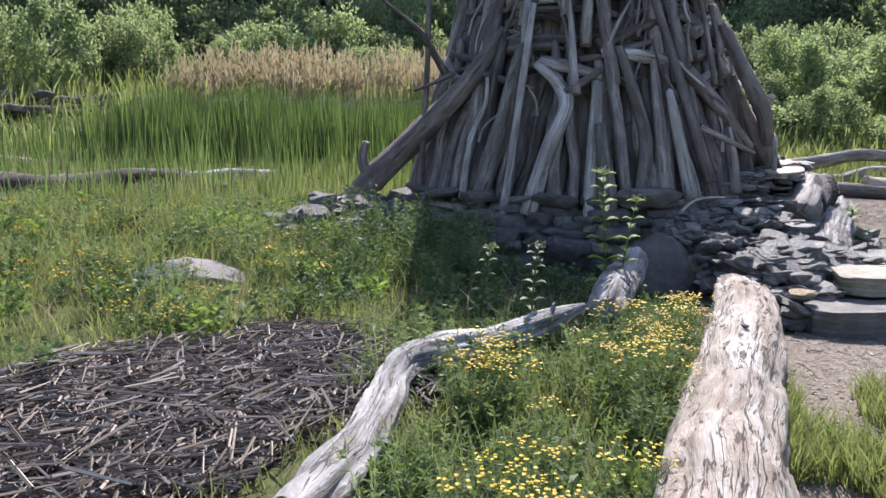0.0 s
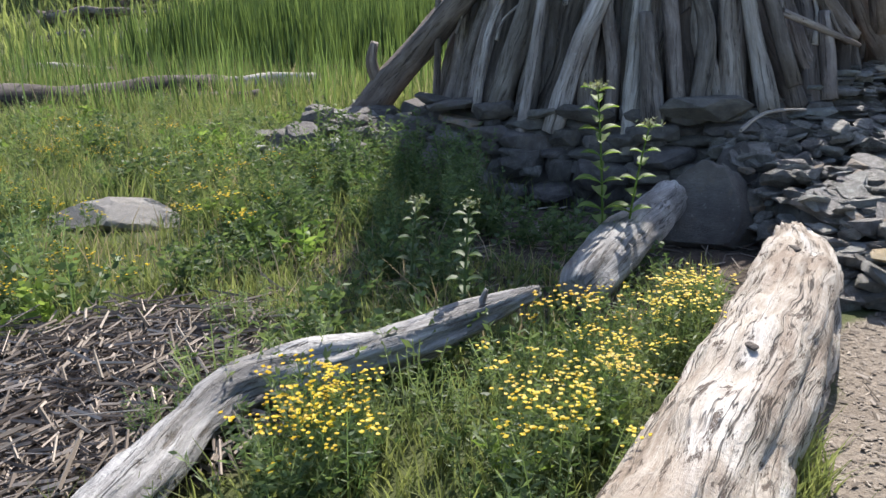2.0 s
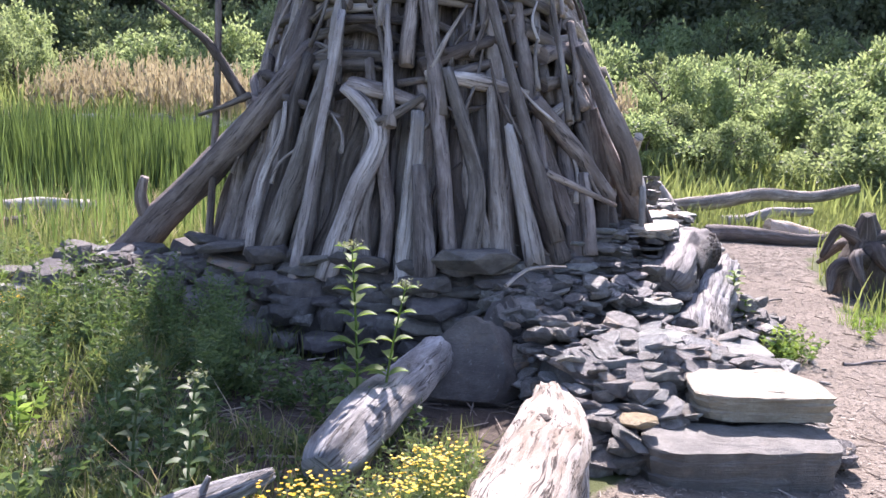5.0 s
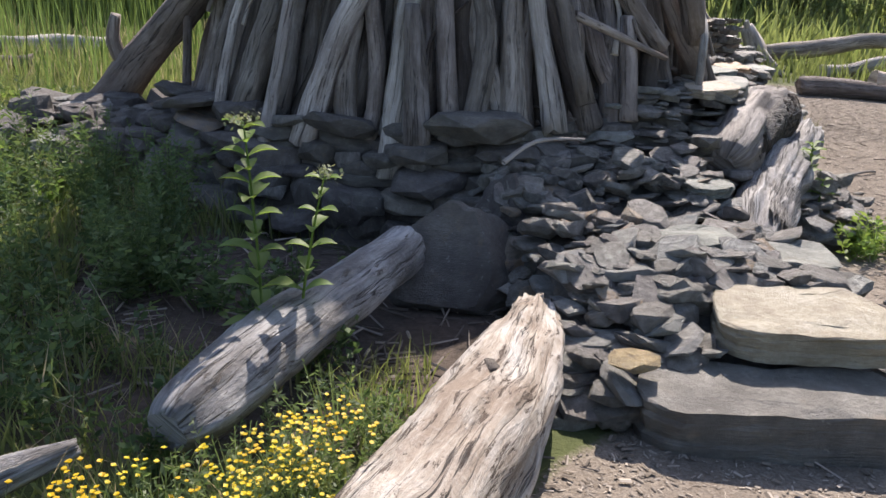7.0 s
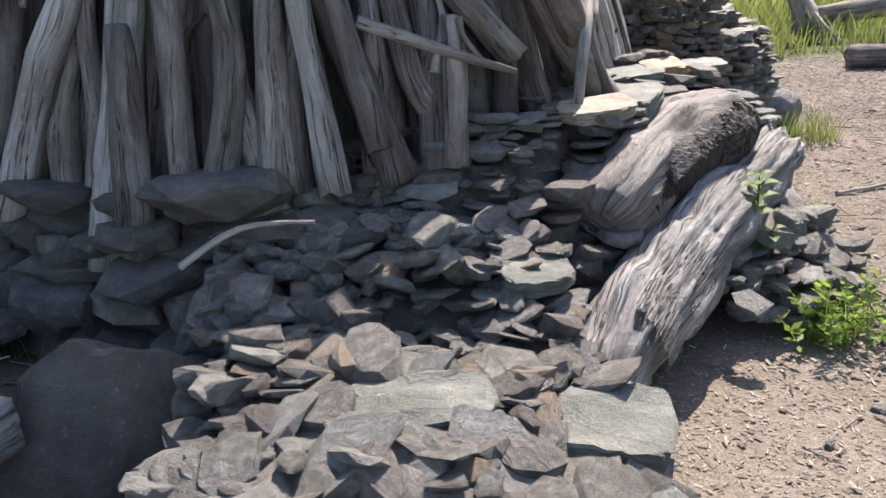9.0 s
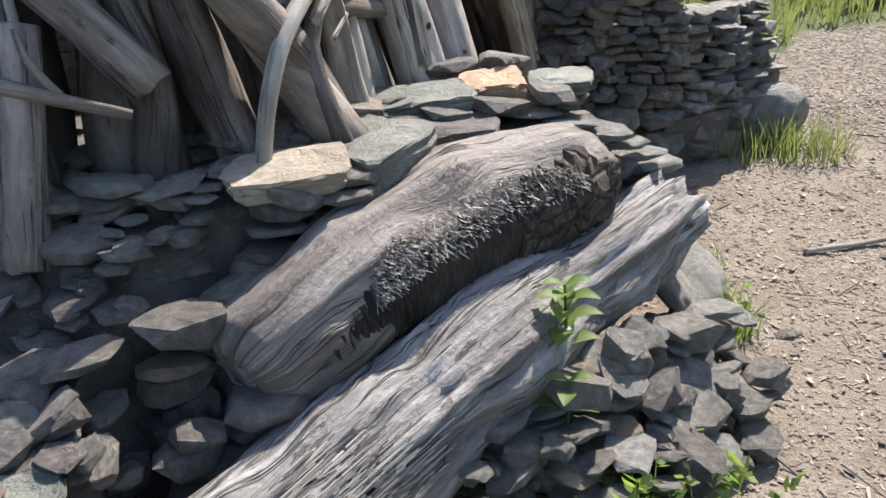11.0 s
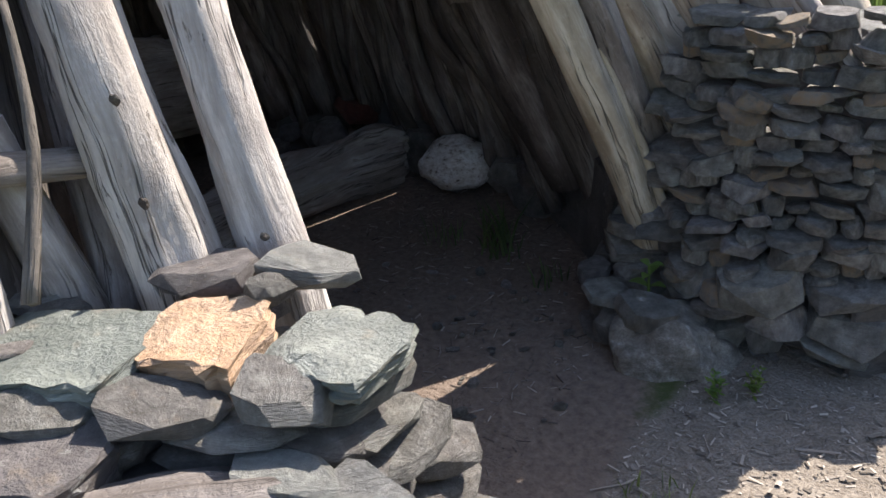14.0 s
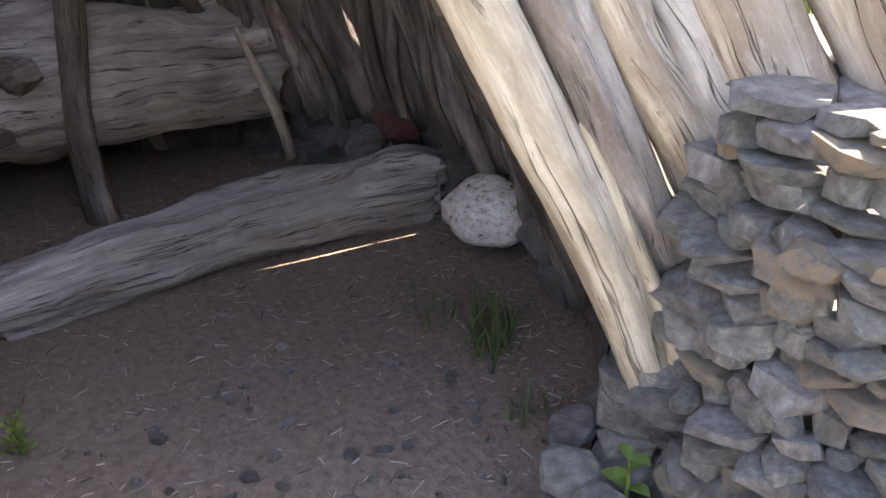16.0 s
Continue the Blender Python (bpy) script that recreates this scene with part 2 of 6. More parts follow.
CHAR = Mat("flaking_char", 0.6)
CHAR = CHAR.done(CHAR.ramp(CHAR.noise(CHAR.mapped("UV", (30, 14, 1)), 1.0, 5, 0.7),
                           [(0.42, (0.018, 0.015, 0.013)), (0.62, (0.065, 0.05, 0.04)), (0.76, (0.20, 0.17, 0.145))]),
                 CHAR.noise(CHAR.mapped("UV", (30, 14, 1)), 1.0, 5, 0.7), 1.0, 0.03)


def chip_mat(name, a, b, turn=0.5):
    m = Mat(name, 0.9)
    geo = m.t.nodes.new("ShaderNodeNewGeometry")
    return m.done(m.ramp(geo.outputs["Random Per Island"], [(0.0, a), (turn, tuple(p * 0.62 + q * 0.38 for p, q in zip(a, b))), (1.0, b)]))


CHIPS = chip_mat("wood_chips", (0.12, 0.096, 0.072), (0.50, 0.43, 0.35), 0.7)
FLAKE = chip_mat("bark_flake", (0.04, 0.033, 0.028), (0.46, 0.43, 0.39))
TWIGS = chip_mat("dry_twigs", (0.06, 0.044, 0.033), (0.47, 0.395, 0.325), 0.6)


# ---- the lie of the land ----
def ss(a, b, v):
    t = min(1.0, max(0.0, (v - a) / (b - a)))
    return t * t * (3 - 2 * t)


def ground_z(x, y):
    z = -(0.13 + 0.24 * ss(-1.5, 1.5, x)) * ss(2, 10, y + 0.5 * (max(-2, min(x, 6)) - 2))
    z += 1.45 * ss(19.5, 27, y) + 2.2 * ss(26, 60, y) + 1.0 * ss(9, 30, abs(x - 1)) * ss(8, 20, y)
    return z + 0.03 * noise.noise((x * 0.9, y * 0.9, 0.3)) * ss(0.5, 2.5, abs(x - 4.3) + 0.4)


def in_path(x, y):
    """How far a place is inside the bare gravel path, 0 to 1."""
    mid = 2.6 + 0.42 * (y - 3.0) if y < 8 else 4.7 + 0.12 * (y - 8) + 0.035 * (y - 8) ** 2
    half = 1.25 if y < 9 else 1.25 + 0.03 * (y - 9)
    wob = 0.5 * noise.noise((x * 1.3, y * 1.3, 5.0))
    a = 1 - ss(half - 0.25, half + 0.25, abs(x - mid) + wob)
    return a * ss(-14.0, -10.0, y) * (1 - ss(14.0, 16.5, y))


def in_mulch(x, y):
    u, v = (x + 1.15) * 0.8 + (y - 3.15) * 0.6, (y - 3.15) * 0.8 - (x + 1.15) * 0.6
    d = math.hypot(u / 1.5, v / 0.85) + 0.35 * noise.noise((x * 1.7, y * 1.7, 2.0))
    return 1 - ss(0.8, 1.08, d)


HX, HY = 1.6, 9.6      # middle of the hut


def in_hut(x, y, r=2.7):
    return math.hypot(x - HX, y - HY) < r


# ---- builders ----
def part(name, bm, material, parent=None, label=""):
    me = bpy.data.meshes.new(name)
    bm.to_mesh(me)
    bm.free()
    return piece(name, me, material, parent, label)


def piece(name, me, material=None, parent=None, label="", m=None):
    if material and not me.materials:
        me.materials.append(material)
    ob = new(name, me)
    if parent:
        ob.parent = parent
    if m is not None:
        ob.matrix_basis = m
    if label:
        ob["label"] = label
    return ob


def thing(name, label, category, group="", kind="", at=(0, 0, 0)):
    ob = new(name)
    ob.location = at
    ob.empty_display_size = 0.1
    return tagged(ob, label, category, group, kind)


def quads_mesh(name, verts, material, smooth=False):
    """A mesh of loose quads from an array (n, 4, 3)."""
    n = len(verts)
    me = bpy.data.meshes.new(name)
    me.vertices.add(n * 4)
    me.vertices.foreach_set("co", np.asarray(verts, np.float32).ravel())
    me.loops.add(n * 4)
    me.loops.foreach_set("vertex_index", np.arange(n * 4, dtype=np.int32))
    me.polygons.add(n)
    me.polygons.foreach_set("loop_start", np.arange(0, n * 4, 4, dtype=np.int32))
    me.polygons.foreach_set("loop_total", np.full(n, 4, np.int32))
    me.update()
    me.materials.append(material)
    return me


def blade_mesh(name, base, height, width, lean, material, curl=0.35):
    """Grass blades as two joined quads each: base (n, 3), the others (n)."""
    n = len(base)
    ang = rng.uniform(0, 2 * np.pi, n)
    side = np.stack([np.cos(ang), np.sin(ang), np.zeros(n)], 1)
    la = rng.uniform(0, 2 * np.pi, n)
    out = np.stack([np.cos(la), np.sin(la), np.zeros(n)], 1) * (lean * height)[:, None]
    up = np.array([0, 0, 1.0])
    w = (width / 2)[:, None] * side
    h = height[:, None] * up
    mid = base + h * 0.55 + out * curl
    tip = base + h + out
    v = np.stack([base - w, base + w, mid + w * 0.8, mid - w * 0.8, tip + w * 0.08, tip - w * 0.08], 1)
    me = bpy.data.meshes.new(name)
    me.vertices.add(n * 6)
    me.vertices.foreach_set("co", v.astype(np.float32).ravel())
    k = np.arange(n, dtype=np.int32)[:, None] * 6
    idx = np.concatenate([k + np.array([[0, 1, 2, 3]]), k + np.array([[3, 2, 4, 5]])], 1).ravel()
    me.loops.add(n * 8)
    me.loops.foreach_set("vertex_index", idx.astype(np.int32))
    me.polygons.add(n * 2)
    me.polygons.foreach_set("loop_start", np.arange(0, n * 8, 4, dtype=np.int32))
    me.polygons.foreach_set("loop_total", np.full(n * 2, 4, np.int32))
    me.update()
    me.materials.append(material)
    return me


def leaf_quads(pos, direction, length, width):
    """Diamond leaves (n, 4, 3) at pos, pointing along direction."""
    n = len(pos)
    d = direction / np.linalg.norm(direction, axis=1, keepdims=True)
    r = rng.normal(size=(n, 3))
    s = np.cross(d, r)
    s /= np.linalg.norm(s, axis=1, keepdims=True)
    length, width = length[:, None], width[:, None]
    mid = pos + d * length * 0.45
    return np.stack([pos, mid + s * width / 2, pos + d * length, mid - s * width / 2], 1)


def tube(points, radii, sides=10, rough=0.12, seed=0, caps=True, flat=1.0, ridges=0.0, steps=0, torn=0.0):
    """A bmesh tube through points with uneven radii, split ends and a UV that runs along it in metres."""
    bm = bmesh.new()
    uvl = bm.loops.layers.uv.new("UVMap")
    pts = [Vector(p) for p in points]
    # smooth through the points
    fine, fr = [], []
    k = steps or (4 if len(pts) < 8 else 2)
    for i in range(len(pts) - 1):
        p0, p1, p2, p3 = pts[max(i - 1, 0)], pts[i], pts[i + 1], pts[min(i + 2, len(pts) - 1)]
        for j in range(k):
            t = j / k
            fine.append(0.5 * ((2 * p1) + (p2 - p0) * t + (2 * p0 - 5 * p1 + 4 * p2 - p3) * t * t + (3 * p1 - p0 - 3 * p2 + p3) * t ** 3))
            fr.append(radii[i] * (1 - t) + radii[i + 1] * t)
    fine.append(pts[-1])
    fr.append(radii[-1])
    rings, along, dist = [], [], 0.0
    ref = None
    for i, p in enumerate(fine):
        d = (fine[min(i + 1, len(fine) - 1)] - fine[max(i - 1, 0)]).normalized()
        if ref is None:
            ref = d.orthogonal().normalized()
        ref = (ref - d * ref.dot(d)).normalized()
        bi = d.cross(ref)
        if i:
            dist += (p - fine[i - 1]).length
        ring = []
        for s in range(sides):
            a = 2 * math.pi * s / sides
            q = noise.noise((math.cos(a) * 1.5 + seed * 3.1, math.sin(a) * 1.5 + seed, dist * 3.0))
            q2 = noise.noise((math.cos(a) * 5 + seed, math.sin(a) * 5 + seed * 2, dist * 0.8))
            rr = fr[i] * (1 + rough * 1.6 * q + ridges * q2)
            if torn:
                lost = noise.noise((math.cos(a) * 2.3 + seed, math.sin(a) * 2.3, dist * 2.4))
                grain = noise.noise((math.cos(a) * 11 + seed, math.sin(a) * 11, dist * 2.0))
                chip = noise.noise((math.cos(a) * 6, math.sin(a) * 6 + seed, dist * 7.0))
                rr += torn * (0.55 * grain + 0.3 * chip - ss(0.08, 0.16, lost + 0.25 * chip))
            off = ref * math.cos(a) * rr + bi * math.sin(a) * rr * flat
            if i in (0, len(fine) - 1):
                off += d * fr[i] * 0.5 * noise.noise((a * 2, seed * 5.0, 1.0))
            ring.append(bm.verts.new(p + off))
        rings.append(ring)
        along.append(dist)
    circ = 2 * math.pi * max(fr)
    for i in range(len(rings) - 1):
        for s in range(sides):
            t = (s + 1) % sides
            f = bm.faces.new((rings[i][s], rings[i][t], rings[i + 1][t], rings[i + 1][s]))
            f.smooth = True
            for lp, (u, v) in zip(f.loops, ((s, i), (s + 1, i), (s + 1, i + 1), (s, i + 1))):
                lp[uvl].uv = (u / sides * circ, along[v])
    if caps:
        for ring, rev in ((rings[0], True), (rings[-1], False)):
            f = bm.faces.new(ring[::-1] if rev else ring)
            for lp in f.loops:
                lp[uvl].uv = (lp.vert.co.x * 0.6 + lp.vert.co.z, lp.vert.co.y * 0.3)
    return bm


def between(a, b, n=4, wob=0.03, seed=0):
    """Points from a to b that wander a little."""
    a, b = Vector(a), Vector(b)
    q = random.Random(seed)
    out = []
    for i in range(n + 1):
        t = i / n
        w = wob * (0 if i in (0, n) else 1)
        out.append(a.lerp(b, t) + Vector((q.uniform(-w, w), q.uniform(-w, w), q.uniform(-w, w))))
    return out


def stone_mesh(name, seed, sides=7, thick=0.25, material=SLATE, round_=0.0, boxy=False):
    """A split stone about 1 x 0.75 across: the hull of two uneven outlines, with knocked-off corners."""
    q = random.Random(seed)
    bm = bmesh.new()
    turn = q.uniform(0, 6.28)
    skew = (q.uniform(-0.1, 0.1), q.uniform(-0.1, 0.1))
    tx, ty = q.uniform(-0.2, 0.2) * thick, q.uniform(-0.2, 0.2) * thick
    deep = 0.74
    levels = ((-0.5, sides - 1, 0.9 - 0.25 * round_), (-0.08, sides, 1.0), (0.16, sides - 2, 1.03), (0.5, sides + 1, 0.9 - 0.3 * round_))
    if boxy:
        deep, levels = 0.9, ((-0.5, sides, 0.98), (-0.3, 3, 1.04), (0.3, 3, 1.04), (0.5, sides, 0.96))
    for h, count, grow in levels:
        for k in range(count):
            a = turn + h * 1.3 + (k + q.uniform(-0.42, 0.42)) * 2 * math.pi / count
            r = grow * q.uniform(0.74, 1.12) * 0.5
            x, y = math.cos(a) * r + skew[0] * h, math.sin(a) * r * deep + skew[1] * h
            bm.verts.new((x, y, h * thick * (q.uniform(0.86, 1.04) if abs(h) > 0.4 else 1.0) + (tx * x + ty * y) * 2 * (h > 0)))
    bmesh.ops.convex_hull(bm, input=bm.verts[:])
    bmesh.ops.delete(bm, geom=[v for v in bm.verts if not v.link_faces], context="VERTS")
    bmesh.ops.recalc_face_normals(bm, faces=bm.faces[:])
    me = bpy.data.meshes.new(name)
    bm.to_mesh(me)
    bm.free()
    me.materials.append(material)
    return me


FLAT = [stone_mesh("stone", 100 + i, 6 + i % 3, 0.14 + 0.035 * (i % 4)) for i in range(14)]
CHUNK = [stone_mesh("stone", 200 + i, 7, 0.42 + 0.06 * (i % 3), SLATE, 0.3) for i in range(8)]
PALE = [stone_mesh("stone", 300 + i, 7 + i % 2, 0.16 + 0.05 * (i % 3), SLATE_PALE) for i in range(8)]
DARK = [stone_mesh("stone", 500 + i, 6 + i % 3, 0.3 + 0.1 * (i % 3), BOULDER, 0.15) for i in range(8)]
RUSTY = [stone_mesh("stone", 400 + i, 7, 0.2, SLATE_RUST) for i in range(4)]


BLOCK = [stone_mesh("stone", 700 + i, 5 + i % 3, 0.26 + 0.05 * (i % 4)) for i in range(14)]
WALLSTONE = [stone_mesh("stone", 750 + i, 5 + i % 4, 0.24 + 0.06 * (i % 4), WALL_SLATE, 0.0, True) for i in range(20)]
THIN = [stone_mesh("stone", 800 + i, 5 + i % 4, 0.09 + 0.02 * (i % 4)) for i in range(12)]
# slates in the paler colour, mixed in to brighten the tops that catch sun
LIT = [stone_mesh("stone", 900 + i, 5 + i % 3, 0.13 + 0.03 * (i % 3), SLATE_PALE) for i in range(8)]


def stone(parent, x, y, z, size, turn=None, tilt=6.0, kinds=None, squash=1.0, q=R):
    me = q.choice(kinds or FLAT)
    a = q.uniform(0, 360) if turn is None else turn
    m = pose(x, y, z, q.uniform(-tilt, tilt), q.uniform(-tilt, tilt), a) @ Matrix.Diagonal((size, size, size * squash, 1))
    return piece("stone", me, None, parent, "", m)


def boulder(name, at, size, label, material, seed=0, turn=0, cuts=3, lump=0.28, sharp=False):
    bm = bmesh.new()
    bmesh.ops.create_icosphere(bm, subdivisions=cuts, radius=0.5)
    for v in bm.verts:
        d = v.co.normalized()
        k = 1 + lump * noise.noise(d * 1.3 + Vector((seed, 0, 0))) + 0.12 * noise.noise(d * 3.4 + Vector((0, seed, 0)))
        v.co = d * 0.5 * k
        if sharp:
            for s in range(7):
                c = Vector((math.sin(s * 2.4 + seed), math.cos(s * 1.7 + seed * 2), math.sin(s * 3.1 + seed * 3) * 0.8)).normalized()
                v.co -= c * max(0.0, v.co.dot(c) - 0.34)
        v.co.z = max(v.co.z, -0.34)
    for f in bm.faces:
        f.smooth = not sharp
    ob = part(name, bm, material)
    ob.matrix_basis = pose(*at, 0, 0, turn) @ Matrix.Diagonal((*size, 1))
    return tagged(ob, label, "rock")


# ---- ground ----
def ground_mat():
    m = Mat("ground", 0.95)
    att = m.t.nodes.new("ShaderNodeAttribute")
    att.attribute_name = "cover"
    sep = m.node("SeparateColor", Color=att.outputs["Color"])
    pathf, mulch, soil = sep.outputs[0], sep.outputs[1], sep.outputs[2]
    n1 = m.noise(m.mapped("Object"), 2.2, 5, 0.6)
    n2 = m.noise(m.mapped("Object"), 30.0, 5, 0.7)
    n3 = m.noise(m.mapped("Object"), 95.0, 3, 0.7)
    turf = m.ramp(n1, [(0.3, (0.045, 0.06, 0.016)), (0.55, (0.085, 0.10, 0.028)), (0.75, (0.13, 0.115, 0.05))])
    vor = m.node("TexVoronoi", Vector=m.mapped("Object"), Scale=38.0)
    chips = m.ramp(vor.outputs["Color"], [(0.1, (0.12, 0.096, 0.07)), (0.5, (0.27, 0.226, 0.175)), (0.95, (0.46, 0.40, 0.325))])
    grav = m.ramp(n1, [(0.3, (0.18, 0.147, 0.112)), (0.7, (0.315, 0.268, 0.212))])
    grav = m.mix(0.22, grav, chips)
    grav = m.mix(m.math("MULTIPLY", m.step(n3, 0.48, 0.58), 0.65), grav, (0.13, 0.102, 0.076))
    grav = m.mix(m.math("MULTIPLY", m.step(n2, 0.5, 0.62), 0.4), grav, (0.19, 0.15, 0.112))
    dirt = m.ramp(n2, [(0.3, (0.125, 0.088, 0.064)), (0.7, (0.25, 0.19, 0.145))])
    # litter brown; it also colours the soil patch darkened for the hut's shade
    litter = m.ramp(n2, [(0.3, (0.045, 0.033, 0.025)), (0.7, (0.12, 0.09, 0.068))])
    edge = m.math("MULTIPLY_ADD", n2, 0.5, -0.25)
    col = m.mix(m.step(m.math("ADD", pathf, edge), 0.3, 0.6), turf, grav)
    col = m.mix(m.step(m.math("ADD", mulch, edge), 0.3, 0.6), col, litter)
    col = m.mix(m.step(m.math("ADD", soil, edge), 0.3, 0.6), col, dirt)
    height = m.math("ADD", m.math("MULTIPLY", n2, 0.6), m.math("ADD", m.math("MULTIPLY", n3, 0.4), m.math("MULTIPLY", vor.outputs["Distance"], 0.25)))
    return m.done(col, height, 0.8, 0.02)


def build_ground():
    def axis(lo, hi, fine, grow, far):
        a = list(np.arange(lo, hi + 1e-6, fine))
        st = fine
        while a[-1] < far:
            st *= grow
            a.append(a[-1] + st)
        st = fine
        while a[0] > -far:
            st *= grow
            a.insert(0, a[0] - st)
        return a
    xs, ys = axis(-4.0, 6.5, 0.1, 1.25, 500), axis(0.0, 13.0, 0.1, 1.25, 500)
    nx, ny = len(xs), len(ys)
    verts, cover = [], []
    for y in ys:
        for x in xs:
            verts.append((x, y, ground_z(x, y)))
            d = math.hypot(x - HX, y - HY)
            soil = 1 - ss(2.2, 2.6, d) if d < 3 else 0.0
            # oval before the hut: some litter, but mainly the hut's shade put into the colour
            litter = 1 - ss(0.5, 1.3, math.hypot((x - 0.7) / 1.5, (y - 5.7) / 1.3))
            cover.append((in_path(x, y), max(in_mulch(x, y), litter), soil, 1.0))
    faces = [(j * nx + i, j * nx + i + 1, (j + 1) * nx + i + 1, (j + 1) * nx + i) for j in range(ny - 1) for i in range(nx - 1)]
    me = bpy.data.meshes.new("ground")
    me.from_pydata(verts, [], faces)
    ca = me.color_attributes.new("cover", "FLOAT_COLOR", "POINT")
    ca.data.foreach_set("color", np.array(cover, np.float32).ravel())
    me.polygons.foreach_set("use_smooth", np.ones(len(faces), bool))
    ob = piece("ground", me, ground_mat())
    return tagged(ob, "uneven ground of grass, bare gravel and soil, with a patch darkened for the hut's shade", "ground", kind="structure")


build_ground()


# ---- driftwood hut ----
hut = thing("driftwood_hut", "tall conical hut of weathered grey driftwood poles on a stone footing", "hut", at=(HX, HY, 0))


def on_cone(angle, z, out=0.0):
    """A place on the hut's slope, relative to its middle."""
    a = radians(angle)
    c = math.cos(a)
    r = max(0.12, 2.36 - 0.33 * (z - 0.4) - max(0.0, c) ** 2 * (0.08 + 0.17 * max(0.0, z - 0.6))) + out
    return Vector((c * r * (1 - 0.2 * max(0.0, -c) ** 2), math.sin(a) * r, z))


pole_count = 0


def pole(spots, r0, r1=None, material=GREY_WOOD, out=0.0, wob=0.045, sides=10, rough=0.19, name="pole", label="", flat=1.0):
    """A pole along the slope: spots are pairs of angle and height."""
    global pole_count
    pole_count += 1
    r1 = r0 * 0.6 if r1 is None else r1
    q = random.Random(pole_count)
    pts = [on_cone(a, z, out) for a, z in spots]
    if len(pts) == 2:
        pts = between(pts[0], pts[1], 4, wob, pole_count)
    n = len(pts)
    rad = [(r0 + (r1 - r0) * i / (n - 1)) * q.uniform(0.9, 1.1) for i in range(n)]
    return part(name, tube(pts, rad, sides, rough, pole_count, flat=flat, ridges=0.2), material, hut, label)


# poles that stand out on the front
pole([(-128, 0.40), (-131, 1.2), (-136, 1.9)], 0.085, 0.06)
pole([(-127, 0.40), (-128, 0.96), (-125, 1.29), (-126, 1.55)], 0.034, 0.02, PALE_WOOD, 0.16)
pole([(-123, 0.35), (-119, 1.18), (-116, 1.85)], 0.105, 0.085, GREY_WOOD, 0.07)
pole([(-114.5, 0.22), (-114, 1.2), (-113.5, 2.25)], 0.045, 0.03, PALE_WOOD, 0.2, 0.01)
pole([(-109, 0.30), (-106, 0.88), (-102, 1.3), (-105, 1.52), (-111, 1.68)], 0.08, 0.04, PALE_WOOD, 0.12)
pole([(-102.5, 1.42), (-98, 1.52), (-93.5, 1.64)], 0.042, 0.025, GREY_WOOD, 0.14)
pole([(-95.5, 0.16), (-95, 0.8), (-94.5, 1.52)], 0.125, 0.07, PALE_WOOD, 0.1, flat=0.6)
pole([(-92, 0.35), (-93, 0.8), (-94, 1.14)], 0.085, 0.05, GREY_WOOD, 0.2)
pole([(-100, 1.4), (-101.5, 1.9), (-103, 2.3)], 0.055, 0.015, PALE_WOOD, 0.14)
pole([(-88, 0.45), (-91, 1.6), (-95, 2.45)], 0.066, 0.04, GREY_WOOD, 0.12)
pole([(-85, 0.45), (-83, 0.95), (-84.5, 1.3), (-89, 1.85)], 0.075, 0.045, GREY_WOOD, 0.12)
pole([(-79, 0.45), (-79, 1.1), (-79, 1.85)], 0.1, 0.025, GREY_WOOD, 0.08)
pole([(-73.5, 0.45), (-75, 1.0), (-76.5, 1.45)], 0.075, 0.035, PALE_WOOD, 0.16)
pole([(-67, 0.45), (-70, 0.9), (-75, 1.35)], 0.09, 0.06, GREY_WOOD, 0.08)
pole([(-69, 0.62), (-76, 1.91), (-80, 2.5)], 0.052, 0.04, GREY_WOOD, 0.2)
pole([(-53, 0.86), (-61, 0.98), (-70, 1.12)], 0.014, 0.034, GREY_WOOD, 0.2)
pole([(-57, 0.93), (-58.5, 1.02), (-59, 1.1)], 0.014, 0.007, GREY_WOOD, 0.2)
pole([(-51, 0.9), (-60, 1.3), (-69, 1.65)], 0.075, 0.06, GREY_WOOD, 0.1)
pole([(-61, 0.5), (-60, 0.8), (-59, 1.1)], 0.06, 0.05, GREY_WOOD, 0.14)
pole([(-37, 0.6), (-45, 1.2), (-53, 1.8)], 0.08, 0.05, GREY_WOOD, 0.08)
pole([(-38, 0.55), (-39, 0.95), (-33, 1.15), (-28, 1.36)], 0.035, 0.02, DARK_WOOD, 0.15)
pole([(-61, 1.5), (-60, 2.0), (-59, 2.55)], 0.03, 0.022, GREY_WOOD, 0.16)
pole([(-53, 1.6), (-50, 2.3)], 0.045, 0.035, GREY_WOOD, 0.12)
# thin branches caught among the poles
for i in range(54):
    a, z = R.uniform(-150, -22), R.uniform(0.75, 2.7)
    lean, rise = R.uniform(-9, 9), R.uniform(0.25, 0.75)
    pole([(a, z), (a + lean * 0.4 + R.uniform(-2, 2), z + rise * 0.5), (a + lean, z + rise)], R.uniform(0.012, 0.026), 0.008, R.choice((GREY_WOOD, PALE_WOOD, DARK_WOOD)), R.uniform(0.06, 0.17), 0.02, 7, 0.25)
# left-hand prop, leaning against the wall of poles
prop = thing("leaning_log", "thick grey driftwood log with a broken stub, leaning on the hut", "log")
part("trunk", tube([(-1.05, 8.75, 0.15), (-0.72, 8.6, 0.5), (-0.22, 8.35, 1.0), (0.25, 8.1, 1.5), (0.6, 8.15, 2.0)],
                   [0.16, 0.14, 0.125, 0.11, 0.08], 12, 0.14, 3, ridges=0.1), GREY_WOOD, prop)
part("stub", tube([(-0.78, 8.62, 0.42), (-0.86, 8.58, 0.68), (-0.82, 8.56, 0.88)], [0.07, 0.055, 0.035], 8, 0.2, 5), GREY_WOOD, prop)
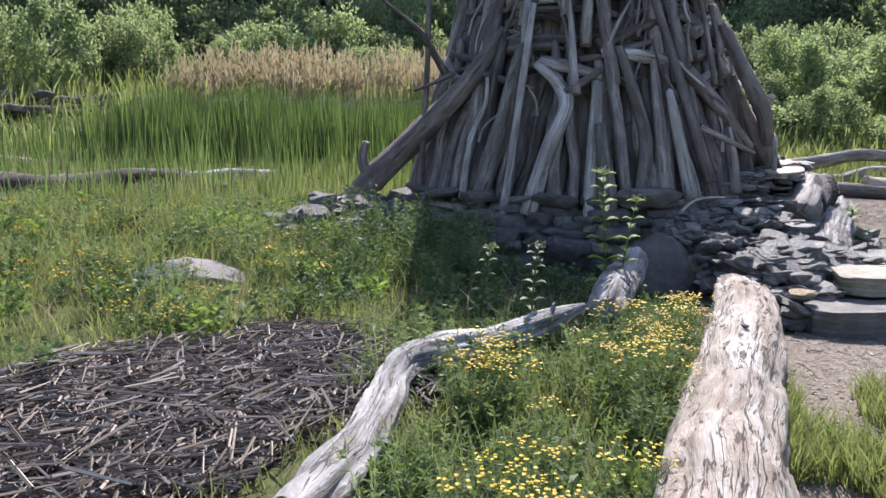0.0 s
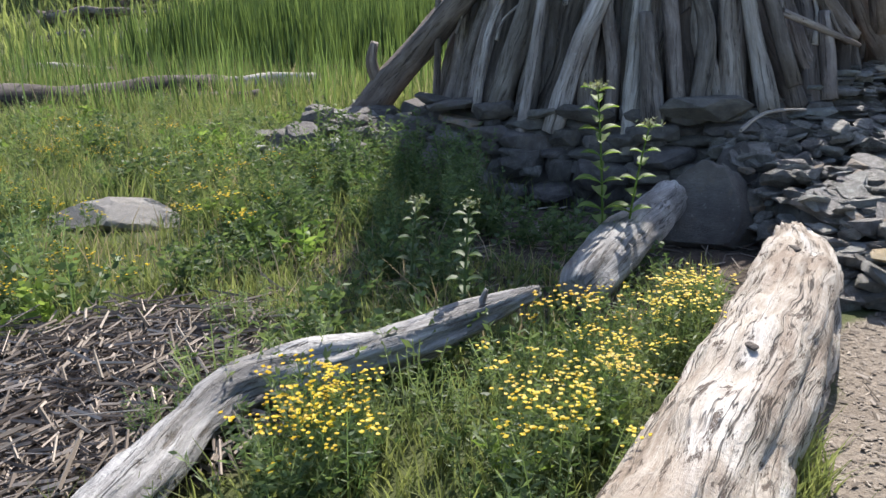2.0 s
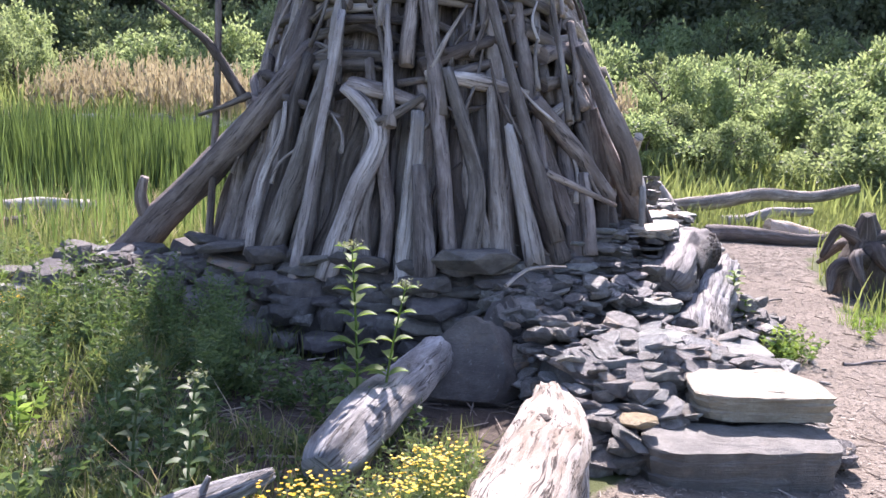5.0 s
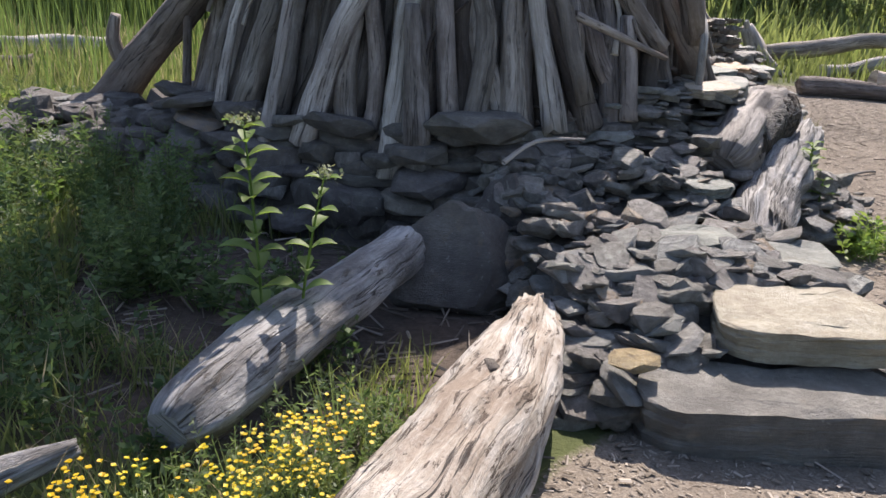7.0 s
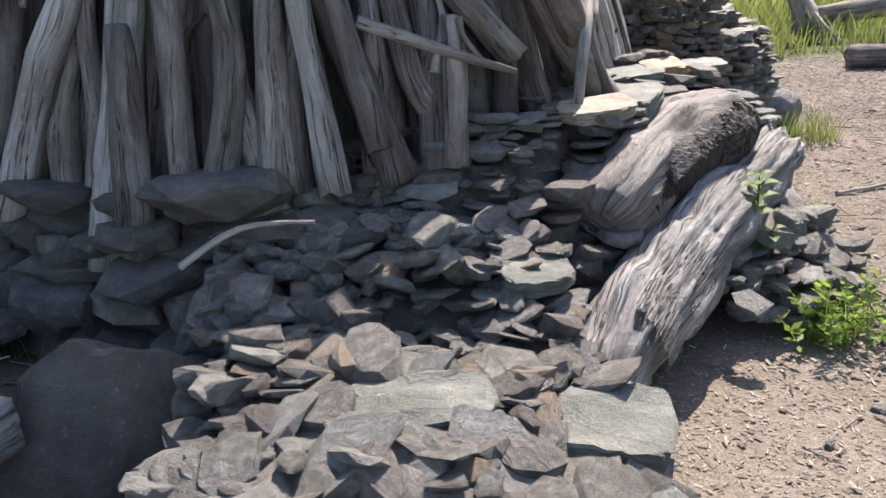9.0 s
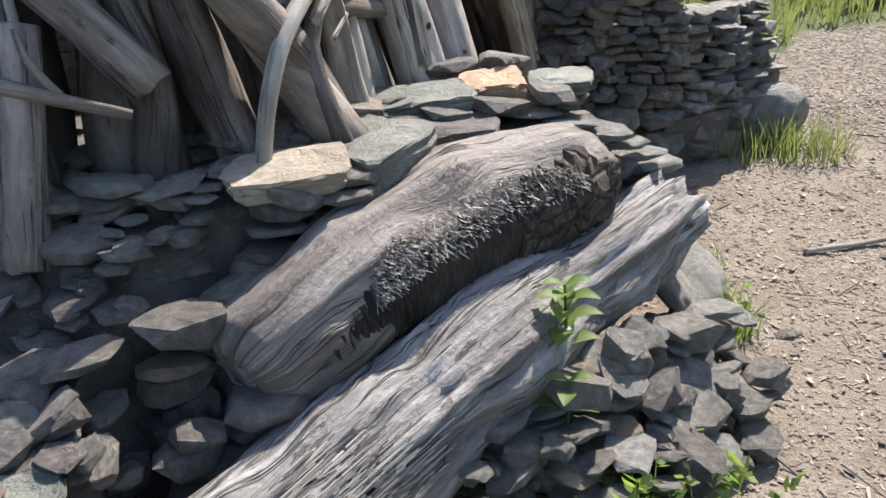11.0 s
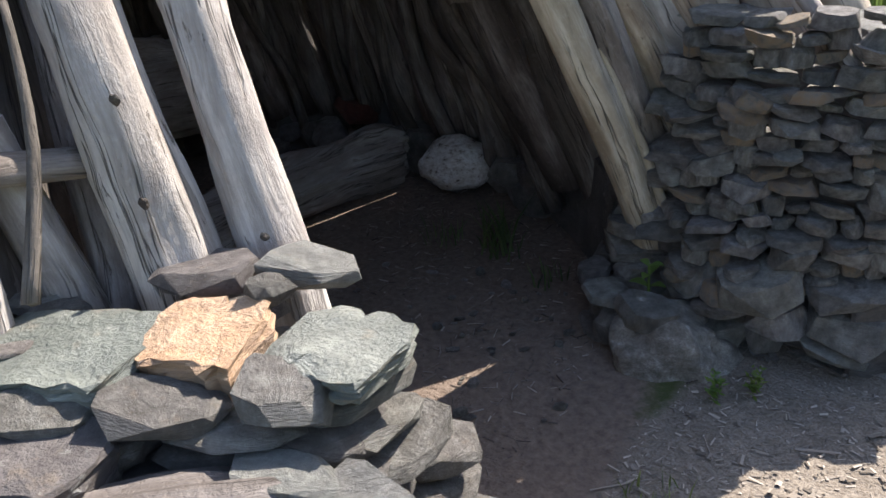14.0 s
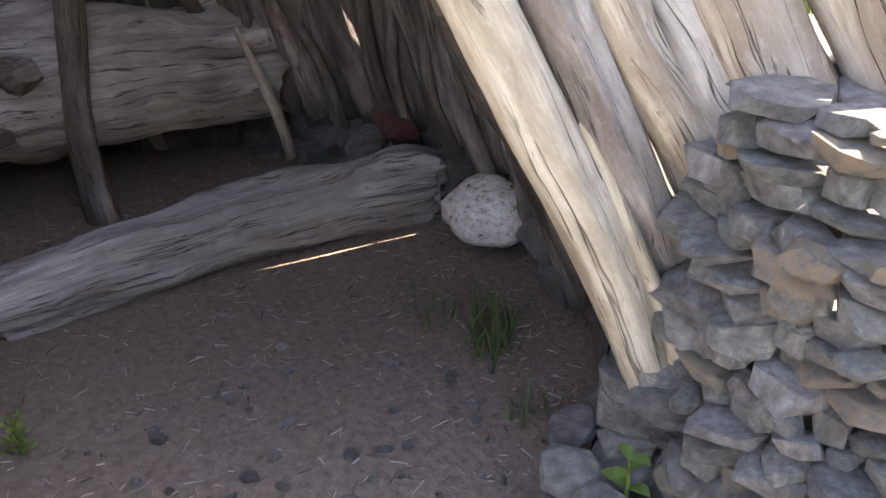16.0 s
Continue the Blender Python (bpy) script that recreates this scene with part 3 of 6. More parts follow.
sapling = thing("dead_sapling", "thin dead grey sapling with bare branches standing by the hut", "dead tree")
part("trunk", tube([(-0.25, 8.25, 0.1), (-0.2, 8.3, 1.0), (-0.16, 8.3, 2.0), (-0.18, 8.3, 2.5), (-0.34, 8.3, 2.85)],
                   [0.035, 0.03, 0.028, 0.022, 0.012], 7, 0.15, 8), GREY_WOOD, sapling)
part("branch", tube([(-0.18, 8.3, 2.42), (-0.08, 8.3, 2.7), (-0.06, 8.32, 3.1)], [0.02, 0.015, 0.008], 6, 0.15, 9), GREY_WOOD, sapling)
part("branch", tube([(0.05, 8.35, 1.55), (-0.2, 8.28, 1.95), (-0.42, 8.2, 2.15), (-0.75, 8.15, 2.4)], [0.05, 0.04, 0.022, 0.008], 7, 0.2, 10), DARK_WOOD, sapling)
part("branch", tube([(0.1, 8.3, 1.6), (-0.1, 8.25, 1.5), (-0.3, 8.2, 1.42)], [0.03, 0.022, 0.012], 6, 0.15, 12), DARK_WOOD, sapling)

# the doorway's legs
part("doorway_leg", tube([Vector(p) - Vector((HX, HY, 0)) for p in ((3.51, 8.96, 0.45), (3.43, 8.955, 0.8), (3.31, 8.965, 1.16), (3.04, 9.06, 1.9), (2.7, 9.2, 2.6))],
                         [0.105, 0.1, 0.095, 0.085, 0.07], 28, 0.08, 31, ridges=0.06, steps=10, torn=0.006), PALE_WOOD, hut, "thick pale doorway leg")
part("doorway_leg", tube([Vector(p) - Vector((HX, HY, 0)) for p in ((3.63, 9.14, 0.42), (3.53, 9.15, 0.8), (3.37, 9.19, 1.25), (3.1, 9.27, 1.9), (2.8, 9.35, 2.6))],
                         [0.082, 0.08, 0.072, 0.064, 0.05], 28, 0.07, 32, ridges=0.05, steps=10, torn=0.006), PALE_WOOD, hut, "pale doorway leg with a long crack")
part("doorway_leg", tube([Vector(p) - Vector((HX, HY, 0)) for p in ((3.63, 11.0, -0.28), (3.545, 10.77, 0.37), (3.45, 10.46, 1.02), (3.33, 10.2, 1.6), (3.1, 9.85, 2.5))],
                         [0.068, 0.074, 0.072, 0.066, 0.055], 28, 0.08, 33, ridges=0.05, steps=10, torn=0.005), GOLD_WOOD, hut, "smooth honey-coloured doorway leg")
part("doorway_leg", tube([Vector(p) - Vector((HX, HY, 0)) for p in ((3.60, 11.1, 0.10), (3.55, 10.98, 0.32), (3.50, 10.60, 1.03), (3.35, 10.3, 1.7), (3.1, 10.0, 2.5))],
                         [0.07, 0.072, 0.065, 0.06, 0.05], 28, 0.16, 34, ridges=0.12, steps=10, torn=0.012), GREY_WOOD, hut, "knotted grey doorway leg")
part("pole", tube([Vector(p) - Vector((HX, HY, 0)) for p in ((3.66, 11.14, 0.3), (3.58, 10.98, 0.65), (3.52, 10.70, 1.06), (3.3, 10.4, 1.8))],
                  [0.075, 0.08, 0.075, 0.06], 28, 0.16, 35, ridges=0.15, steps=10, torn=0.012), GOLD_WOOD, hut)
part("pole", tube([Vector(p) - Vector((HX, HY, 0)) for p in ((3.70, 10.95, -0.1), (3.62, 10.86, 0.3), (3.50, 10.62, 0.9))],
                  [0.022, 0.022, 0.018], 7, 0.1, 36), GOLD_WOOD, hut)
for leg, spots in zip([o for o in hut.children if o.name.startswith("doorway_leg")],
                      (((3.54, 8.965, 0.66), (3.46, 8.955, 0.86), (3.38, 8.965, 1.06)), ((3.58, 9.15, 0.72), (3.5, 9.16, 0.93), (3.42, 9.18, 1.13)),
                       ((3.55, 10.77, 0.38), (3.46, 10.49, 0.98)), ((3.55, 10.98, 0.34), (3.52, 10.75, 0.75)))):
    for i, p in enumerate(spots):
        b = bmesh.new()
        bmesh.ops.create_icosphere(b, subdivisions=2, radius=0.5)
        for v in b.verts:
            v.co *= 1 + 0.35 * noise.noise(v.co * 5 + Vector((i, p[1], 0)))
        r = 0.1 if p[1] < 9 else 0.066
        c = Vector(p) - Vector((HX, HY, 0)) + Vector((0.66 + 0.2 * (i - 1), -0.72 + 0.2 * (i - 1), 0.12)).normalized() * (r - 0.007)
        ob = part("knot", b, DARK_WOOD, leg, "dark knot hole")
        ob.matrix_basis = pose(*c, 20, 0, 40) @ Matrix.Diagonal((0.022, 0.014, 0.03, 1))
# tangle beside the doorway
O = Vector((HX, HY, 0))


def beam(points, radii, material, sides=12, rough=0.14, label=""):
    """A hut pole through places in the world."""
    global pole_count
    pole_count += 1
    return part("pole", tube([Vector(p) - O for p in points], radii, sides, rough, pole_count, ridges=0.14), material, hut, label)


beam([(3.36, 8.42, 0.56), (3.3, 8.2, 0.88), (3.2, 7.97, 1.18), (2.98, 7.95, 1.6), (2.75, 8.1, 2.1)], [0.06, 0.075, 0.08, 0.07, 0.05], GREY_WOOD)
beam([(3.30, 7.88, 0.66), (3.31, 7.93, 0.82), (3.33, 8.05, 1.0), (3.34, 8.35, 1.16), (3.3, 8.7, 1.3)], [0.024, 0.026, 0.028, 0.026, 0.02], PALE_WOOD, 9, 0.08, "thin bent pale pole")
beam([(3.38, 8.52, 0.5), (3.33, 8.51, 0.72), (3.31, 8.5, 0.9), (3.31, 8.42, 1.1), (3.3, 8.28, 1.26), (3.27, 8.05, 1.4)], [0.075, 0.066, 0.056, 0.05, 0.046, 0.04], PALE_WOOD, 12, 0.12, "forked pale pole")
beam([(3.38, 8.56, 0.5), (3.34, 8.6, 0.75), (3.31, 8.64, 0.98)], [0.06, 0.04, 0.01], PALE_WOOD, 10, 0.2)
beam([(3.34, 8.80, 0.5), (3.28, 8.76, 0.8), (3.24, 8.74, 1.05)], [0.06, 0.06, 0.045], PALE_WOOD, 10, 0.15)
beam([(3.24, 8.10, 1.08), (3.28, 8.45, 1.02), (3.34, 8.9, 0.93)], [0.04, 0.042, 0.036], GREY_WOOD, 10, 0.08)
beam([(3.3, 8.72, 1.06), (3.3, 8.5, 1.17), (3.26, 8.3, 1.26)], [0.045, 0.065, 0.06], DARK_WOOD, 12, 0.45, "knurled dark root piece")
beam([(3.38, 8.18, 1.02), (3.38, 8.4, 1.14), (3.38, 8.6, 1.26)], [0.016, 0.015, 0.012], PALE_WOOD, 7, 0.1)
beam([(3.36, 8.33, 0.93), (3.36, 8.48, 0.99)], [0.01, 0.007], PALE_WOOD, 6, 0.1)
# inner beams in dark wood: the interior's shade behind the gaps, put into the colour
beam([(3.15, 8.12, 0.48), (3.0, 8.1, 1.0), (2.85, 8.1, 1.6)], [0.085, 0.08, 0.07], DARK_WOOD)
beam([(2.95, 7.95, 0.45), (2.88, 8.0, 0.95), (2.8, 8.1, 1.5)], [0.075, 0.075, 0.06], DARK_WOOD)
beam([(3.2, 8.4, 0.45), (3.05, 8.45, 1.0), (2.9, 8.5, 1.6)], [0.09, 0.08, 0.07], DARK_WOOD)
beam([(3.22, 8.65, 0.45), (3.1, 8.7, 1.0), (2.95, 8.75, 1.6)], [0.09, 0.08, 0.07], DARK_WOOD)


def gap_at(a, z):
    """Whether a place on the slope lies in the doorway."""
    half = 25 * (1 - (z + 0.3) / 3.3)
    return half > 0 and abs(a - 7) < half + 1


# the ring of upright poles, two deep
for layer, (count, out, r_lo, r_hi) in enumerate(((62, 0.0, 0.055, 0.095), (54, -0.13, 0.07, 0.11), (78, -0.26, 0.085, 0.12), (64, -0.36, 0.09, 0.12))):
    for i in range(count):
        a = -180 + 360 * (i + R.uniform(-0.3, 0.3)) / count
        if -18 < a < (38, 47, 50, 50)[layer] or (layer == 3 and not 44 < a < 170):
            continue
        top = (R.uniform(1.3, 2.4), R.uniform(1.8, 2.7), R.uniform(2.6, 4.4), R.uniform(3.6, 4.9))[layer]
        foot = 0.32 if -160 < a < -30 else -0.05
        if layer == 3:
            foot = 0.9
        pole([(a, foot), (a + R.uniform(-9, 9) * (layer < 2), top)], R.uniform(r_lo, r_hi), 0.08 if layer > 1 else None, R.choice((GREY_WOOD, GREY_WOOD, GREY_WOOD, DARK_WOOD)),
             out + R.uniform(-0.03, 0.04) - (0.32 if -50 < a < -14 else 0.0), 0.04)
# poles closing the opening's side; their dark wood stands in for the unlit interior
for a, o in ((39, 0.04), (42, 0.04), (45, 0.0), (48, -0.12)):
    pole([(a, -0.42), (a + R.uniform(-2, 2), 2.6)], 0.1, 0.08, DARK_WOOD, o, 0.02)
# the upper part: pieces laid crosswise in rings
for i in range(210):
    z = 1.45 + 3.6 * (i / 210) ** 1.4 + R.uniform(-0.05, 0.05)
    a = R.uniform(-180, 180) if R.random() < 0.35 else R.uniform(-165, 5)
    span = R.uniform(14, 30) * (1 + 0.28 * min(2, z - 1.4))
    if any(gap_at(a + span * k, z) for k in (-0.5, -0.25, 0, 0.25, 0.5)):
        continue
    dz = R.uniform(-0.14, 0.14)
    pole([(a - span / 2, z - dz), (a, z + 0.02), (a + span / 2, z + dz)], R.uniform(0.03, 0.075), None,
         R.choice((GREY_WOOD, GREY_WOOD, PALE_WOOD, DARK_WOOD)), R.uniform(-0.12, 0.08), 0.02, 8)
# long poles that lean to the top
for i in range(44):
    a = -180 + 360 * (i + R.uniform(-0.4, 0.4)) / 44
    z0 = R.uniform(1.3, 2.2)
    if gap_at(a, z0):
        continue
    pole([(a, z0), (a + R.uniform(-10, 10), R.uniform(3.4, 5.7))], R.uniform(0.045, 0.08), 0.04, R.choice((GREY_WOOD, PALE_WOOD, GREY_WOOD)),
         R.uniform(-0.12, 0.12), 0.05, 8)

# ---- inside the hut ----
bench = tagged(part("log_bench", tube([(1.40, 9.56, -0.27), (1.40, 9.62, -0.26), (1.38, 10.0, -0.245), (1.38, 10.5, -0.235), (1.42, 11.05, -0.225), (1.475, 11.52, -0.225), (1.49, 11.6, -0.235)],
                                      [0.12, 0.15, 0.165, 0.18, 0.19, 0.19, 0.15], 48, 0.14, 51, ridges=0.14, steps=10, torn=0.012), PALE_WOOD),
               "long weathered grey log lying on the dirt floor as a bench", "log")
for i, (dx, dz, ln, r) in enumerate(((-0.06, 0.08, 0.13, 0.05), (0.05, 0.03, 0.09, 0.055), (0.0, -0.06, 0.15, 0.05), (0.08, 0.1, 0.06, 0.035), (-0.1, -0.02, 0.07, 0.04))):
    part("splinter", tube([(1.48 + dx, 11.5, -0.23 + dz), (1.49 + dx, 11.6, -0.23 + dz), (1.5 + dx, 11.6 + ln, -0.235 + dz)], [r, r * 0.9, r * 0.35], 8, 0.3, 55 + i), PALE_WOOD, bench)
boulder("quartz_rock", (2.04, 11.57, -0.2), (0.42, 0.36, 0.32), "whitish mottled quartz rock on the dirt floor", QUARTZ, 4.0, 20)
back_log = thing("back_log", "huge dark weathered log lying along the hut's rear wall", "log")
part("trunk", tube([(0.25, 8.6, 0.3), (0.2, 9.4, 0.32), (0.2, 10.2, 0.3), (0.3, 11.3, 0.26)], [0.36, 0.4, 0.38, 0.33], 72, 0.1, 61, ridges=0.12, steps=20, torn=0.022), PALE_WOOD, back_log)
part("knot", tube([(0.5, 10.0, 0.42), (0.62, 10.03, 0.46)], [0.10, 0.06], 10, 0.2, 62), GREY_WOOD, back_log)
part("knot", tube([(0.5, 9.5, 0.35), (0.605, 9.5, 0.36)], [0.12, 0.07], 12, 0.25, 66), DARK_WOOD, back_log)
part("knot", tube([(0.48, 10.55, 0.2), (0.57, 10.56, 0.2)], [0.11, 0.05], 12, 0.25, 67), DARK_WOOD, back_log)
part("knot", tube([(0.5, 9.85, 0.16), (0.61, 9.87, 0.15)], [0.08, 0.05], 10, 0.2, 63), DARK_WOOD, back_log)
tagged(part("prop_post", tube([(0.62, 10.22, -0.36), (0.6, 10.2, 0.1), (0.64, 10.27, 0.7), (0.7, 10.38, 1.3)], [0.085, 0.07, 0.065, 0.06], 10, 0.12, 64, ridges=0.1), GREY_WOOD),
       "upright grey driftwood post propping the hut inside", "post")
tagged(part("split_stick", tube([(0.78, 11.2, -0.2), (0.7, 11.15, 0.15), (0.6, 11.05, 0.5)], [0.03, 0.034, 0.012], 7, 0.2, 65), GOLD_WOOD),
       "short split stick with a pale broken end, leaning inside", "stick")
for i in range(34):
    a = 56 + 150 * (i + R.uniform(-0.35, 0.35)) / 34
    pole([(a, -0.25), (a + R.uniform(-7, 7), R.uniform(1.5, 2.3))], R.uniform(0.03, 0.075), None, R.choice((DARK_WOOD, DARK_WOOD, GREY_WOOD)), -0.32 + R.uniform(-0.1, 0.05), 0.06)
inner = thing("inner_footing", "low footing of dark stones round the hut's dirt floor", "stones")
for i in range(46):
    a = radians(62 + 130 * (i % 23) / 23 + R.uniform(-2, 2))
    r = 2.12 + R.uniform(-0.08, 0.12)
    stone(inner, HX + math.cos(a) * r, HY + math.sin(a) * r, -0.31 + 0.12 * (i // 23), R.uniform(0.24, 0.36), None, 8, CHUNK)
bm = bmesh.new()
ring_rows = []
for r, z in ((2.62, -0.5), (2.56, 0.1), (2.4, 0.2), (2.25, 0.12), (2.2, -0.5)):
    ring_rows.append([bm.verts.new((HX + math.cos(radians(34 + 4 * i)) * (r - 0.4 * max(0.0, -math.cos(radians(34 + 4 * i)))), HY + math.sin(radians(34 + 4 * i)) * r,
                                    z + 0.05 * noise.noise((i * 0.9, r * 4, z)))) for i in range(40)])
for p, s in zip(ring_rows, ring_rows[1:]):
    for i in range(39):
        bm.faces.new((p[i], p[i + 1], s[i + 1], s[i]))
part("core", bm, BOULDER, inner)
red = stone(inner, 1.2, 11.62, 0.0, 0.27, 20, 4, [stone_mesh("stone", 990, 7, 0.55, RED_SLATE, 0.3)])
red["label"] = "reddish stone"


# ---- dry-stone work ----
def rubble_core(name, parent, x0, x1, y0, y1, h, drop=0.1, n=26):
    """A lumpy body under loose stones, coloured dark to paint the shade in their gaps."""
    bm = bmesh.new()
    grid = []
    for j in range(n + 1):
        row = []
        for i in range(n + 1):
            x, y = x0 + (x1 - x0) * i / n, y0 + (y1 - y0) * j / n
            z = max(h(x, y) - drop + 0.04 * noise.noise((x * 6, y * 6, 0)), ground_z(x, y) - 0.08)
            row.append(bm.verts.new((x, y, z)))
        grid.append(row)
    for j in range(n):
        for i in range(n):
            bm.faces.new((grid[j][i], grid[j][i + 1], grid[j + 1][i + 1], grid[j + 1][i]))
    return part(name, bm, BOULDER, parent)


def dist_line(x, y, a, b):
    """Signed distance from the line a-b, positive to its right."""
    dx, dy = b[0] - a[0], b[1] - a[1]
    return ((x - a[0]) * dy - (y - a[1]) * dx) / math.hypot(dx, dy)


def stair_height(x, y):
    """Upper surface of the rubble between the steps and the hut."""
    z = 0.02 + 0.26 * ss(4.9, 5.7, y) + 0.09 * ss(6.6, 7.1, y) + 0.30 * ss(7.1, 7.75, y)
    z -= 0.10 * ss(2.8, 3.5, x) * (1 - ss(6.4, 7.4, y))
    left = ss(2.02, 2.3, x + 0.35 * ss(5.6, 7.0, y))
    edge = 3.56 - 0.2 * ss(6.2, 6.6, y) - 0.18 * ss(6.9, 7.3, y) + 0.46 * max(0.0, y - 7.5)
    right = 1 - ss(edge - 0.1, edge + 0.06, x)
    front = ss(4.85, 4.98, y)
    z += (0.05 * noise.noise((x * 3.2, y * 3.2, 6.0)) - 0.13 * (1 - ss(0.1, 0.34, math.hypot((x - 2.75) * 0.6, y - 6.5)))) * ss(5.7, 6.1, y)
    return ground_z(x, y) * (1 - left * right * front) + z * left * right * front - 0.05 * (1 - left * right * front)


stairs = thing("rubble_stair", "loose stair of broken grey slate rubble beside the path", "stone steps")
slope = thing("rubble_slope", "hollow slope of loose angular slate rubble", "stone heap")
terrace = thing("rubble_terrace", "terrace of flat stacked slates below the hut's poles", "stone wall")
rubble_core("core", stairs, 1.7, 4.4, 4.7, 8.9, stair_height, 0.12)
placed = 0
SLABS = [(2.8, 3.5, 5.14, 5.6), (2.44, 3.4, 4.8, 5.14), (2.66, 3.04, 5.88, 6.1), (3.22, 3.54, 5.92, 6.2)]
tries = 0
while placed < 1150 and tries < 14000:
    tries += 1
    x, y = R.uniform(1.75, 4.3), R.uniform(4.85, 8.75)
    z = stair_height(x, y)
    if z < ground_z(x, y) + 0.04:
        continue
    if y > 7.9 and x < 2.9:
        continue
    if any(a - 0.02 < x < b + 0.02 and c - 0.02 < y < d + 0.02 for a, b, c, d in SLABS):
        if R.random() < 0.78:
            continue
        z -= 0.06
    size = R.uniform(0.06, 0.17) if R.random() < (0.86 if y > 6.3 else 0.62) else R.uniform(0.18, 0.3)
    lower = R.uniform(0.0, 0.09)
    kinds = R.choice((FLAT, THIN, BLOCK, BLOCK, LIT, LIT)) if y < 7.2 else R.choice((FLAT, THIN, THIN, LIT))
    ob = stone(stairs if y < 6.25 else slope if y < 7.25 else terrace, x, y, z - lower, size, None, 26 if y < 7.2 else 9, kinds)
    placed += 1


def slab(name, x0, x1, y0, y1, top, thick, material, label, seed, turn=0.0, category="step", tilt=(0, 0)):
    """A broad split slab with a chipped outline."""
    q = random.Random(seed)
    bm = bmesh.new()
    cx, cy = (x0 + x1) / 2, (y0 + y1) / 2
    outline = []
    for (ax, ay), (bx, by), n in (((x0, y0), (x1, y0), 9), ((x1, y0), (x1, y1), 4), ((x1, y1), (x0, y1), 9), ((x0, y1), (x0, y0), 4)):
        for i in range(n):
            t = i / n
            cut = 0.87 + 0.09 * noise.noise(((ax + (bx - ax) * t) * 3.1, (ay + (by - ay) * t) * 3.1, seed * 7.3)) - (0.12 if i == 0 else 0.03 if i in (1, n - 1) else 0.0)
            outline.append(((ax + (bx - ax) * t - cx) * cut * 1.12 + q.uniform(-0.008, 0.008), (ay + (by - ay) * t - cy) * cut * 1.12 + q.uniform(-0.008, 0.008)))
    rings = []
    for h, s in ((-thick, 0.95), (-thick * 0.7, 0.97), (-thick * 0.62, 0.94), (-thick * 0.3, 1.0), (-thick * 0.22, 0.97), (-0.008, 1.0), (0, 0.988)):
        rings.append([bm.verts.new((x * s + q.uniform(-0.008, 0.008), y * s + q.uniform(-0.008, 0.008),
                                    h + 0.02 * noise.noise((x * 5, y * 5, seed)))) for x, y in outline])
    n = len(outline)
    for i in range(6):
        for s in range(n):
            t = (s + 1) % n
            bm.faces.new((rings[i][s], rings[i][t], rings[i + 1][t], rings[i + 1][s]))
    inner_ring = [bm.verts.new((v.co.x * 0.6, v.co.y * 0.6, 0.014 * noise.noise((v.co.x * 4, v.co.y * 4, seed + 3.0)))) for v in rings[-1]]
    for s in range(n):
        t = (s + 1) % n
        bm.faces.new((rings[-1][s], rings[-1][t], inner_ring[t], inner_ring[s]))
    bm.faces.new(inner_ring)
    bm.faces.new(rings[0][::-1])
    ob = part(name, bm, material)
    ob.matrix_basis = pose(cx, cy, top, tilt[0], tilt[1], turn)
    return tagged(ob, label, category)


slab("step_slab", 2.78, 3.52, 5.12, 5.62, 0.20, 0.13, SLATE_CREAM, "broad cream-coloured stone slab serving as the upper step", 1, 1)
slab("step_slab", 2.42, 3.42, 4.78, 5.16, 0.05, 0.2, SLATE, "long grey stone slab serving as the lower step", 2, 2)
slab("flat_slab", 2.64, 3.06, 5.86, 6.12, 0.275, 0.07, GREEN_SLATE, "flat grey slab lying on the rubble", 3, 6, "stone")
slab("flat_slab", 3.20, 3.56, 5.90, 6.22, 0.19, 0.08, GREEN_SLATE, "flat grey slab on the rubble by the path", 4, -4, "stone")
slab("flat_slab", 3.02, 3.28, 6.72, 6.94, 0.3, 0.06, GREEN_SLATE, "grey flat stone in a hollow of the rubble", 5, 20, "stone")
tagged(part("curved_stick", tube([(1.98, 6.42, 0.46), (2.15, 6.55, 0.55), (2.4, 6.6, 0.56)], [0.014, 0.012, 0.008], 6, 0.1, 71), PALE_WOOD),
       "thin curved pale stick lying on the stones", "stick")
tagged(stone(None, 2.42, 5.0, 0.12, 0.2, 10, 5, RUSTY), "ochre stone wedged beside the steps", "stone")


def course_wall(parent, line, z0, z1, step, kinds, q, lo=0.1, hi=0.24, lean=0.0, jut=0.02, limit=300):
    """Courses of flat stones along a polyline, from z0 up to z1 (numbers or functions of the run)."""
    pts = [Vector((*p, 0)) for p in line]
    lens = [(pts[i + 1] - pts[i]).length for i in range(len(pts) - 1)]
    total = sum(lens)
    z, k, made = z0, 0, 0
    while z < z1:
        s = q.uniform(0, 0.1)
        th = step * q.uniform(0.8, 1.25)
        while s < total:
            w = q.uniform(lo, hi)
            run, i = s + w / 2, 0
            while i < len(lens) - 1 and run > lens[i]:
                run -= lens[i]
                i += 1
            d = (pts[i + 1] - pts[i]).normalized()
            p = pts[i] + d * min(run, lens[i])
            nrm = Vector((d.y, -d.x, 0))
            p = p - nrm * (lean * (z - z0) + q.uniform(-jut, jut))
            ang = math.degrees(math.atan2(d.y, d.x)) + q.choice((0, 180)) + q.uniform(-16, 16)
            me = q.choice(kinds)
            tz = max(v.co.z for v in me.vertices) * 2
            tall = q.uniform(0.55, 1.5)
            m = pose(p.x, p.y, z + th / 2 + q.uniform(-0.012, 0.012), q.uniform(-8, 8), q.uniform(-11, 11), ang) @ Matrix.Diagonal((w * 1.06, w * q.uniform(0.9, 1.35), th * tall / tz, 1))
            if made < limit:
                piece("stone", me, None, parent, "", m)
            made += 1
            s += w
        z += th
        k += 1
    return made


